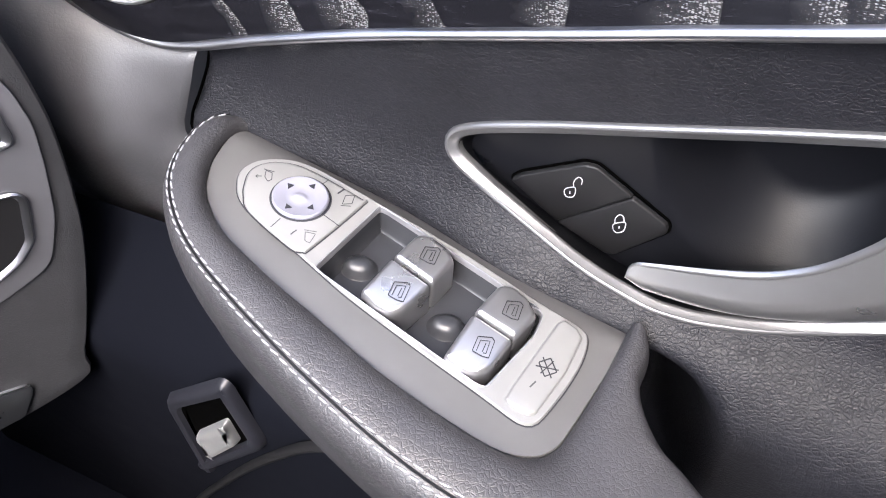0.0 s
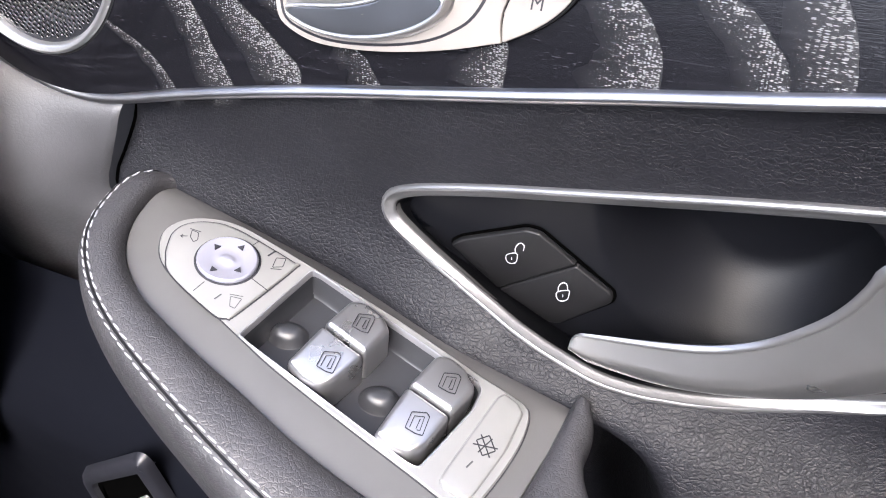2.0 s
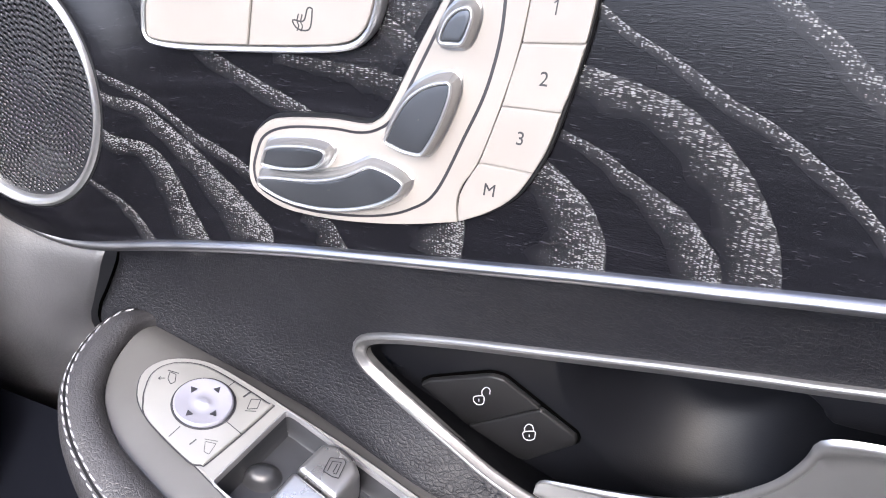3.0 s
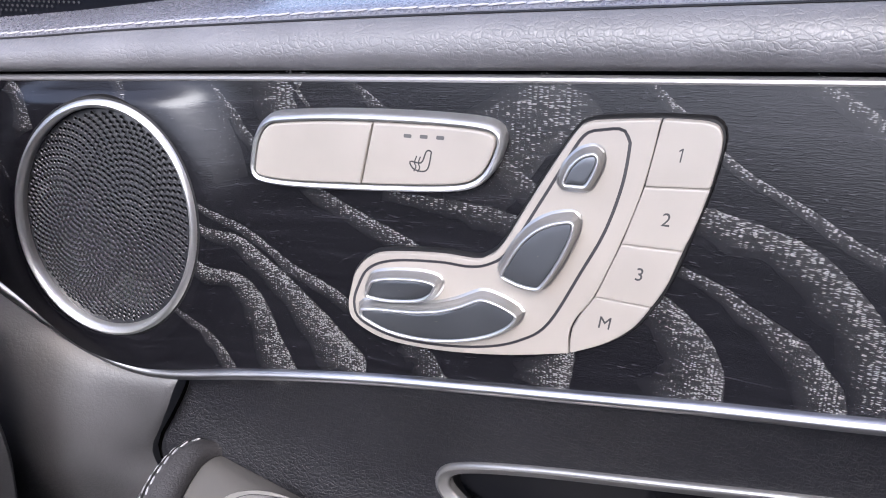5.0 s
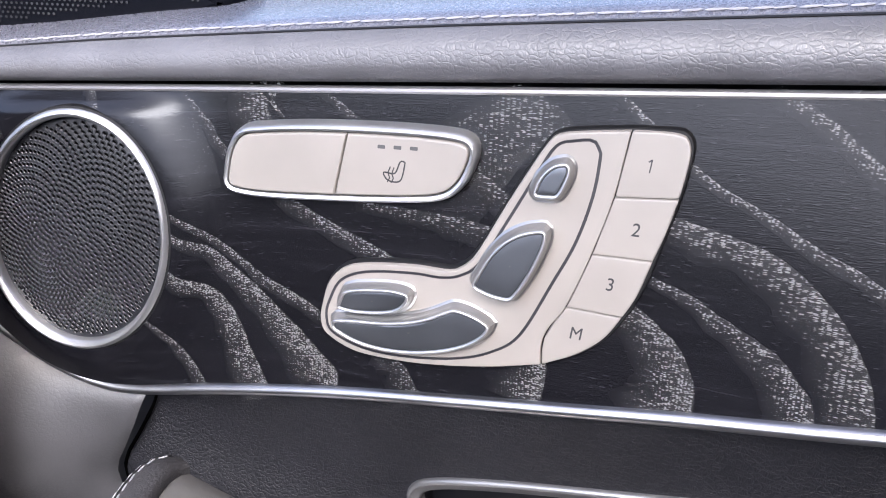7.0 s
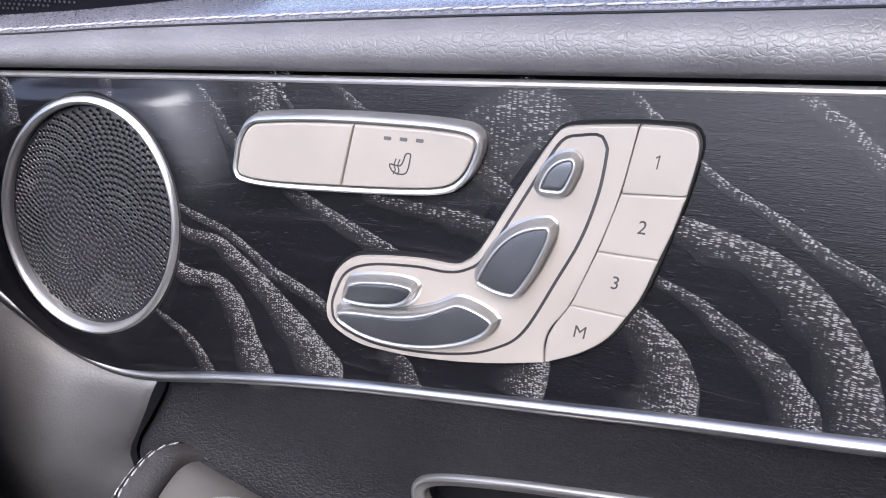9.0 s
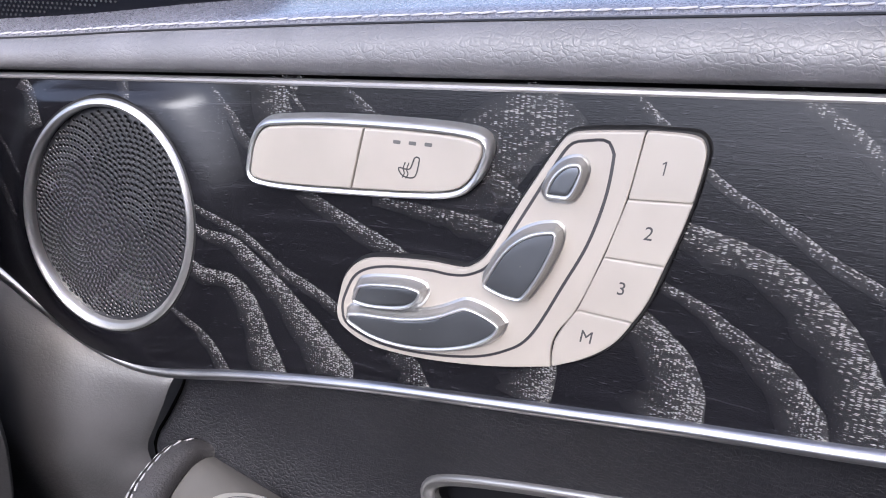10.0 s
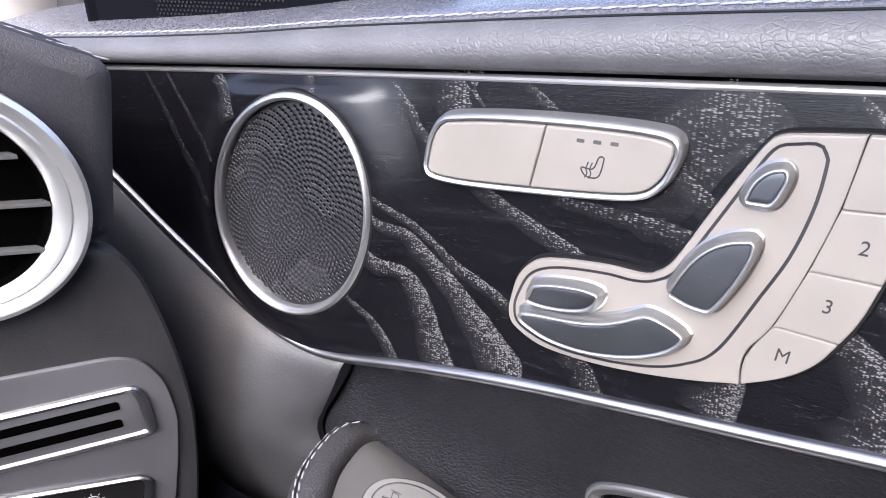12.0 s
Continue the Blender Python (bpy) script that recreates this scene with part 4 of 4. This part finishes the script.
for hx, hy in ((-0.1610, 0.1735), (-0.1150, 0.1640)):
    hump = [(hx + 0.0075 * math.cos(a) + 0.001 * math.sin(a), hy + 0.0062 * math.sin(a)) for a in span(0, 2 * math.pi, 33)[:-1]]
    part("hump", pillow(hump, on_arm, [(-0.0015, -0.0135), (0.0, -0.0125), (0.0012, -0.0100), (0.0028, -0.0082), (0.0045, -0.0075)]), M_WELL, win)
part("pad_gap", stroke(inset(MIRR, -0.0003), on_arm, 0.00165, 0.0006, True), M_INK, win)
pad = [c for c in win.children if c.name.startswith("mirror_pad")][0]
dc = Vector((-0.1955, 0.1848))
disc = [dc + Vector((0.0128 * math.cos(a), 0.0118 * math.sin(a))) for a in span(0, 2 * math.pi, 65)[:-1]]
part("disc_gap", pillow(disc, on_arm, [(-0.0009, 0.0026), (-0.0009, 0.00305), (0.0003, 0.0031)], False), M_INK, pad)
dsc = part("mirror_disc", pillow(disc, on_arm, [(0, 0.002), (0.0002, 0.0042), (0.0008, 0.0048), (0.0020, 0.0047), (0.006, 0.0040), (0.0085, 0.0037), (0.0100, 0.0043), (0.0108, 0.0047)]), M_DISC, win, "round dished mirror adjuster")
for sx, sy in ((1, 1), (1, -1), (-1, 1), (-1, -1)):
    way = Vector((2.05 * sx + 1.2 * sy, 1.1 * sx - 2.5 * sy)).normalized()
    c, a = dc + way * 0.0078, math.degrees(math.atan2(way.y, way.x))
    tri = [c + Vector((math.cos(radians(a + k)), math.sin(radians(a + k)))) * 0.0017 for k in (0, 120, 240)]
    part("arrow", pillow(tri, on_arm, [(0, 0.003), (0, 0.00475)]), M_INK, dsc)
bm = stroke(mm([-1918, 1953, -1903, 2002]), on_arm, 0.0029, 0.0003)
stroke(mm([-1985, 1652, -1974, 1712]), on_arm, 0.0029, 0.0003, False, bm)
stroke(mm([-1736, 1795, -1828, 1818]), on_arm, 0.0029, 0.0003, False, bm)
part("dividers", bm, M_INK, pad)


def icon(surf, at, ex, ey, strokes, h, w, material, parent, size=1.0, curvy=False):
    """A line symbol: strokes in steps along ex (right) and ey (down) from its middle."""
    bm = bmesh.new()
    for pts, closed in strokes:
        line = [Vector((at[0] + (a * ex[0] + b * ey[0]) * size, at[1] + (a * ex[1] + b * ey[1]) * size)) for a, b in pts]
        stroke(smooth(line, 28, closed) if curvy and len(line) > 2 else rounded(line, 0.0004, 3) if closed else line, surf, h, w, closed, bm)
    part("symbol", bm, material, parent)


AX, AY = (2.05e-4, 1.1e-4), (1.2e-4, -2.5e-4)
WINDOW = [([(-20, 5), (-9, -17), (15, -15), (19, -9), (7, 17), (-4, 14)], True), ([(-13, 5), (-5, -11), (11, -9), (3, 10), (-2, 9)], False), ([(4, -6), (-3, 7)], False)]
STRUCK = [([(-13, -9), (8, -15), (15, 7), (-6, 13)], True), ([(-19, -4), (19, 4)], False), ([(-5, -17), (5, 16)], False), ([(-12, 8), (12, -10)], False)]
FOLD = [([(-4, -11), (8, -6), (9, 8), (2, 12), (-5, 2)], True), ([(-22, 1), (-10, 1)], False), ([(-18, -2), (-22, 1), (-18, 4)], False), ([(-8, -14), (12, -8)], False)]
SIDE_R = [([(-4, -8), (13, -7), (9, 9), (-9, 10)], True), ([(-12, 13), (7, 14)], False)]
SIDE_L = [([(-8, -9), (11, -5), (2, 12), (-7, 8)], True), ([(-10, -13), (13, -9)], False)]
icon(on_arm, (-0.2150, 0.1892), AX, AY, FOLD, 0.0029, 0.00032, M_INK, pad)
icon(on_arm, (-0.1776, 0.1942), AX, AY, SIDE_R, 0.0029, 0.00032, M_INK, pad)
icon(on_arm, (-0.1818, 0.1686), AX, AY, SIDE_L, 0.0029, 0.00028, M_PRINT, pad)
part("mark", stroke(mm([-1829, 1950, -1816, 1988]), on_arm, 0.0029, 0.0008), M_INK, pad)
part("mark", stroke(mm([-1892, 1659, -1882, 1692]), on_arm, 0.0029, 0.0006), M_PRINT, pad)

SWP = [(-0.0006, -0.0125), (-0.0003, -0.004), (0.0, 0.0025), (0.0003, 0.0042), (0.0009, 0.0053), (0.0016, 0.0059), (0.0024, 0.0062), (0.0028, 0.00625)]
SWITCHES = [
    ([-1499, 1536, -1459, 1741, -1251, 1690, -1300, 1540, -1340, 1500, -1420, 1505], (-1352, 1598)),
    ([-1457, 1747, -1421, 1904, -1365, 1927, -1273, 1899, -1216, 1847, -1250, 1696], (-1318, 1815)),
    ([-1080, 1423, -1054, 1652, -860, 1612, -895, 1450, -930, 1410, -1000, 1405], (-953, 1522)),
    ([-1053, 1658, -1014, 1833, -960, 1856, -873, 1824, -818, 1763, -859, 1618], (-914, 1728)),
]


def rocker(mid):
    """The surface of a rocker: an arch that falls away to both sides of its middle line."""
    return lambda u, v, h: on_arm(u, v, h - 0.0010 * ((v - mid - 0.13 * u) / 0.02) ** 2 if h > 0 else h)


for i, (flat, (sx, sy)) in enumerate(SWITCHES):
    top = rocker(0.1745 + 0.0176 if i < 2 else 0.1640 + 0.0124)
    sw = part("window_switch", pillow(rounded(mm(flat), 0.0022, 5), top, SWP), M_SWITCH, win, "satin silver window rocker")
    icon(top, (sx * 1e-4, sy * 1e-4), AX, AY, WINDOW, 0.0068, 0.0003, M_INK, sw, 0.98)
child = part("lockout_button", pillow(rounded(mm([-803, 1378, -796, 1440, -736, 1785, -716, 1812, -655, 1795, -622, 1762, -631, 1589, -676, 1372, -705, 1352, -780, 1358]), 0.0012), on_arm,
                                      [(0, 0.001), (0.0001, 0.0024), (0.0005, 0.0030), (0.0014, 0.0033)]), M_SILVER, win, "silver rear window lockout button")
icon(on_arm, (-0.0704, 0.1568), AX, AY, STRUCK, 0.0034, 0.00045, M_INK, child)
part("mark", stroke(mm([-735, 1461, -723, 1494]), on_arm, 0.0034, 0.0006), M_PRINT, child)

# padlock symbols on the lock buttons
LX, LZ = (2.3e-4, 1.0e-4), (0.1e-4, -3.35e-4)
icon(on_lock, (-0.0848, 0.5569), LX, LZ, [([(-14, 0), (-16, 9), (-10, 16), (2, 16), (6, 8), (4, -2)], True), ([(-5, 5), (-5, 10)], False), ([(3, -2), (2, -10), (6, -17), (13, -20), (19, -15), (18, -6)], False)], 0.0020, 0.00036, M_WHITE, b1, 0.92, True)
icon(on_lock, (-0.0636, 0.5433), LX, LZ, [([(-10, 1), (-10, 13), (-2, 19), (10, 16), (13, 5), (11, -2)], True), ([(1, 6), (1, 11)], False), ([(-8, 0), (-8, -10), (-1, -17), (7, -14), (10, -3)], False)], 0.0020, 0.00036, M_WHITE, b2, 0.92, True)

# ---- lower door with boot release ----
low = thing("lower_door_panel", (-0.25, 0.14, 0.2), "dark plastic lower door panel with storage pocket", "door panel")
TRUNK = lambda u, v, h: Vector((u, 0.13 - h, v))
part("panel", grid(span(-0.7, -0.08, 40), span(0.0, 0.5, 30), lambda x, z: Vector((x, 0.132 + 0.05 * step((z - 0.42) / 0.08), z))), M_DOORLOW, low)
rim = smooth(mm([-3900, 1200, -3583, 1818, -2985, 2732, -2510, 3426, -2050, 4019, -1803, 4270, -1500, 4480, -1000, 4700]), 60, False)
part("pocket_rim", sweep([Vector((p.x, 0.129, p.y)) for p in rim], [Vector((0, -1, 0))] * 60, half_round(0.006, 0.004, 7)), M_BLACK, low, "rounded rim of the storage pocket")
boot = thing("boot_release_switch", (-0.265, 0.13, 0.37), "silver boot release switch in a black surround", "switch")
SUR = rounded(mm([-2985, 3950, -2310, 4590, -2285, 3850, -3130, 2800]), 0.012, 8)
sur = part("surround", pillow(SUR, TRUNK, [(-0.001, -0.002), (0.0, 0.0015), (0.002, 0.0035), (0.005, 0.0042), (0.008, 0.0035), (0.0095, 0.001), (0.010, -0.004)], False), M_DASHP, boot)
# black sheet as the shade inside the surround
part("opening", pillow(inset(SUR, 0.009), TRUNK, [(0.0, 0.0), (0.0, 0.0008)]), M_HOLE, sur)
LEV = rounded(mm([-2862, 3620, -2468, 4080, -2474, 3810, -2830, 3341]), 0.0035, 6)
part("lever", pillow(LEV, TRUNK, [(-0.0005, -0.001), (0.0, 0.004), (0.0008, 0.0062), (0.0024, 0.0075), (0.0045, 0.0080)]), M_RING, boot, "silver lever")

# ---- dashboard end ----
dash = thing("dashboard", (-0.4, 0.05, 0.6), "black leather dashboard end beside the door", "dashboard")
UPPER = rounded([(-0.10, 0.81), (0.08, 0.795), (0.1526, 0.7597), (0.1677, 0.7483), (0.1753, 0.7432), (0.1773, 0.7377), (0.1645, 0.6786), (0.1618, 0.6742), (0.1551, 0.672), (-0.10, 0.672)], 0.004)
ud = part("upper_dash", pillow(UPPER, on_dash, [(-0.006, -0.16), (-0.004, -0.04), (-0.001, -0.010), (0.0005, -0.004), (0.003, -0.0015), (0.008, 0.0)]), M_DASHL, dash, "stitched black leather dashboard top")
line = smooth([(-0.05, 0.812), (0.06, 0.800), (0.11, 0.783), (0.1552, 0.7585), (0.1622, 0.753), (0.1712, 0.7472), (0.180, 0.740)], 400, False)
stitches(STITCH, [Vector((DASH_X - 0.010 + 0.8 * (p.x - 0.15), p.x, p.y)) for p in line], [Vector((0.3, 0.3, 1)).normalized()] * 400, 0.0062, ud, 8)
LOWER = smooth([(-0.10, 0.672), (0.05, 0.672), (0.140, 0.672), (0.1600, 0.6700), (0.1662, 0.6593), (0.1690, 0.6420), (0.1708, 0.6100), (0.1702, 0.5800), (0.1680, 0.5600), (0.1635, 0.5320), (0.1575, 0.5036), (0.1456, 0.4644), (0.130, 0.4217), (0.1136, 0.393), (0.0, 0.37), (-0.10, 0.37)], 140)
part("lower_dash", pillow(LOWER, on_dash, [(0.006, -0.15), (0.002, -0.03), (0.0, -0.010), (0.0008, -0.005), (0.003, -0.0018), (0.007, -0.0004), (0.011, 0.0)]), M_LOWDASH, dash, "grey-black leather lower dashboard")

vent = thing("air_vent", on_dash(0.1163, 0.703, 0), "round air vent with chrome ring and dark slats", "air vent")
circ = lambda r: [(0.1163 + r / 1.28 * math.cos(a), 0.703 + r * math.sin(a)) for a in span(0, 2 * math.pi, 65)[:-1]]
part("ring", loft([[on_dash(*p, h) for p in circ(r)] for r, h in ((0.0515, -0.004), (0.0508, 0.008), (0.0500, 0.011), (0.0475, 0.0128), (0.0450, 0.0120), (0.0438, 0.0104), (0.0428, 0.0112), (0.0408, 0.0106), (0.0392, 0.008), (0.0385, -0.01))]), M_RING, vent, "satin chrome ring")
# shallow black disc as the shade in the vent's depth
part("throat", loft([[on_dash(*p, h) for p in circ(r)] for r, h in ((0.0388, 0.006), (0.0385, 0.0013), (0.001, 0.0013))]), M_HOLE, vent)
for z in (0.682, 0.7015, 0.721):
    half = (math.sqrt(0.0385 ** 2 - (z - 0.703) ** 2) - 0.0005) / 1.28
    part("slat", pillow(rounded([(0.1163 - half, z - 0.0010 + half * 0.2), (0.1163 + half, z - 0.0010 - half * 0.2), (0.1163 + half, z + 0.0010 - half * 0.2), (0.1163 - half, z + 0.0010 + half * 0.2)], 0.0004), on_dash, [(0, 0.0014), (0, 0.006), (0.0003, 0.0068)]), M_RIM, vent)

ctl = thing("side_vent_panel", on_dash(0.13, 0.59, 0), "grey dash panel with slotted vent in a silver frame", "air vent")
PAN = rounded([(-0.05, 0.632), (0.1131, 0.6215), (0.1483, 0.6187), (0.1564, 0.6138), (0.1608, 0.6003), (0.1610, 0.5790), (0.1568, 0.5560), (0.1499, 0.5265), (0.1400, 0.5020), (0.1340, 0.4950), (0.1131, 0.4850), (-0.05, 0.46)], 0.006)
part("panel", pillow(PAN, on_dash, [(-0.0008, -0.004), (-0.0006, -0.0004), (0.0, -0.0006), (0.0001, 0.0012), (0.0006, 0.0021), (0.0015, 0.0024)]), M_LIGHTPANEL, ctl)
SLOT = rounded([(-0.05, 0.6055), (0.1076, 0.6044), (0.1504, 0.6034), (0.1528, 0.5956), (0.1523, 0.5767), (0.1495, 0.5726), (-0.05, 0.5742)], 0.004)
part("frame", pillow(SLOT, on_dash, [(0, 0.001), (0.0004, 0.0045), (0.0014, 0.0056), (0.0028, 0.005), (0.0036, 0.003)], False), M_CHROME, ctl, "silver frame")
part("insert", pillow(inset(SLOT, 0.003), on_dash, [(0, 0.002), (0, 0.0030), (0.001, 0.0036)]), M_LIGHTPANEL, ctl)
for hi, lo, end in ((0.5962, 0.5915, 0.1429), (0.5862, 0.5815, 0.1418)):
    part("slot", pillow(rounded([(-0.045, hi), (end, hi), (end, lo), (-0.045, lo)], 0.001), on_dash, [(0, 0.003), (0, 0.0040)]), M_HOLE, ctl)

lamp = thing("light_switch_panel", on_dash(0.12, 0.53, 0), "black light switch panel in a chrome frame", "switch panel")
LF = rounded([(-0.05, 0.570), (0.095, 0.5585), (0.1420, 0.5500), (0.1446, 0.5440), (0.1375, 0.5180), (0.1285, 0.5073), (0.1171, 0.5005), (-0.05, 0.490)], 0.004)
part("frame", pillow(LF, on_dash, [(0, 0.001), (0.0003, 0.0045), (0.0014, 0.0056), (0.0026, 0.0048), (0.0034, 0.002)], False), M_CHROME, lamp, "chrome frame")
part("face", pillow(inset(LF, 0.0026), on_dash, [(0, 0.002), (0, 0.0032)]), M_BLACK, lamp)
bm = stroke([(0.1225 + 0.0022 * math.cos(a), 0.5418 + 0.0024 * math.sin(a)) for a in span(0, 2 * math.pi, 13)[:-1]], on_dash, 0.0033, 0.0005, True)
for a in span(0, 2 * math.pi, 9)[:-1]:
    stroke([(0.1225 + r * math.cos(a), 0.5418 + r * 1.1 * math.sin(a)) for r in (0.0030, 0.0040)], on_dash, 0.0033, 0.0005, False, bm)
part("lamp_symbol", bm, M_WHITE, lamp)

brake = thing("parking_brake_switch", on_dash(0.09, 0.41, 0), "dark switch under the dashboard with bright edge", "switch")
part("body", pillow(rounded([(0.03, 0.432), (0.0869, 0.4190), (0.0984, 0.4175), (0.0975, 0.4106), (0.0865, 0.3919), (0.0756, 0.3905), (0.03, 0.40)], 0.003), on_dash, [(-0.001, -0.02), (0, 0.002), (0.0006, 0.0032), (0.0015, 0.0036)]), M_DARKCHROME, brake)
part("edge", stroke([(0.03, 0.4325), (0.0869, 0.4195), (0.0978, 0.4178)], on_dash, 0.0036, 0.0012), M_CHROME, brake)

# ---- mirror corner and pillar ----
sail = thing("mirror_corner_trim", (-0.40, 0.29, 0.73), "black corner trim with dotted speaker grille by the window", "trim")
SAIL = lambda u, v, h: Vector((u, 0.253 + 0.235 * (u + 0.40) + 0.12 * (v - 0.72) - h, v))
SP = rounded([(-0.4320, 0.709), (-0.40, 0.7135), (-0.34, 0.7215), (-0.262, 0.735), (-0.240, 0.742), (-0.300, 0.790), (-0.432, 0.86)], 0.008)
part("body", pillow(SP, SAIL, [(-0.004, -0.02), (-0.001, -0.002), (0.001, 0.001), (0.004, 0.002), (0.006, 0.0005), (0.007, 0.0)]), M_DOORLOW, sail)
bm = bmesh.new()
for i in range(90):
    for k in range(70):
        u, v = -0.44 + i * 0.0022 + (k % 2) * 0.0011, 0.708 + k * 0.0019
        if u > -0.388 and inside(inset(SP, 0.011), u, v):
            bm.faces.new([bm.verts.new(SAIL(u + 0.0006 * math.cos(a), v + 0.0006 * math.sin(a), 0.0004)) for a in span(0, 2 * math.pi, 7)[:-1]])
tagged(part("perforation", bm, M_DIMPLE, sail), kind="stuff")
pil = thing("windscreen_pillar", (-0.80, 0.40, 0.55), "light grey cloth-covered windscreen pillar", "pillar")
part("cover", loft([[Vector((-0.80 + 0.42 * t + 0.06 * math.cos(a), 0.40 - 0.10 * t + 0.05 * math.sin(a), 0.55 + 0.7 * t)) for a in span(0, 2 * math.pi, 25)[:-1]] for t in (0, 0.3, 0.6, 1.0)], True, True, True), M_CLOTH, pil)

# ---- the closed cabin round the camera: plain unseen walls whose openings shape the light ----
def shell(name, lo, hi, label):
    solo(name, box(lo, hi), M_SHELL, label, "car body", "structure")


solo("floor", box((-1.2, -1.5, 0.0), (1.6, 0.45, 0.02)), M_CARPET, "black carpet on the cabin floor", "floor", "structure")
# unseen pale slab, added to throw light up from below
solo("bounce_floor", box((-0.15, -1.4, 0.25), (1.5, 0.0, 0.28)), M_PALE, "unseen raised pale slab that bounces light upwards", "floor", "structure")
# ceiling pieces out of view; the opening between them is sized for sky light
shell("ceiling", (-0.2, -1.40, 1.22), (-0.12, 0.20, 1.25), "unseen ceiling strip ahead of the added roof opening")
shell("ceiling_rear", (0.5, -1.40, 1.22), (1.6, 0.20, 1.25), "unseen ceiling behind the added roof opening")
shell("ceiling_side", (-0.12, -0.12, 1.22), (0.5, 0.20, 1.25), "unseen ceiling beside the added roof opening")
shell("ceiling_far", (-0.12, -1.40, 1.22), (0.5, -1.0, 1.25), "unseen ceiling on the far side of the added roof opening")
shell("wall_far", (-1.2, -1.5, 0.60), (1.6, -1.47, 0.90), "plain far side under the window")
# unseen reflector, added to give the veneer a paler sheen
solo("far_bounce", box((-1.2, -1.5, 0.02), (1.6, -1.47, 0.60)), M_FARLOW, "unseen pale panel that brightens the wood's reflection", "car body", "structure")
shell("wall_far_rear", (0.15, -1.5, 0.90), (1.6, -1.47, 1.25), "plain far side behind the window")
shell("wall_back", (1.57, -1.47, 0.02), (1.6, 0.45, 1.25), "plain rear wall of the cabin")
shell("wall_front", (-1.2, -1.47, 0.02), (-1.17, 0.45, 0.72), "plain front wall under the windscreen")
# unseen box, added to keep windscreen light out of the footwell
shell("windscreen_blocker", (-1.17, -1.47, 0.33), (-0.42, -0.06, 0.73), "unseen block in the dashboard's place that stops windscreen light")
# unseen wall, added to shade the footwell from the far side
shell("footwell_blocker", (-0.62, -0.46, 0.02), (1.5, -0.40, 0.55), "unseen wall that shades the footwell from the far window")
shell("wall_door", (-1.17, 0.36, 0.02), (1.57, 0.39, 0.74), "plain outer skin of the door")
bm = bmesh.new()
bmesh.ops.create_grid(bm, x_segments=1, y_segments=1, size=400)
solo("ground", bm, grained("asphalt", (0.09, 0.09, 0.09), 0.9, 0, 40, 0.3), "grey asphalt ground", "ground", "structure").location = (0, 0, -0.35)
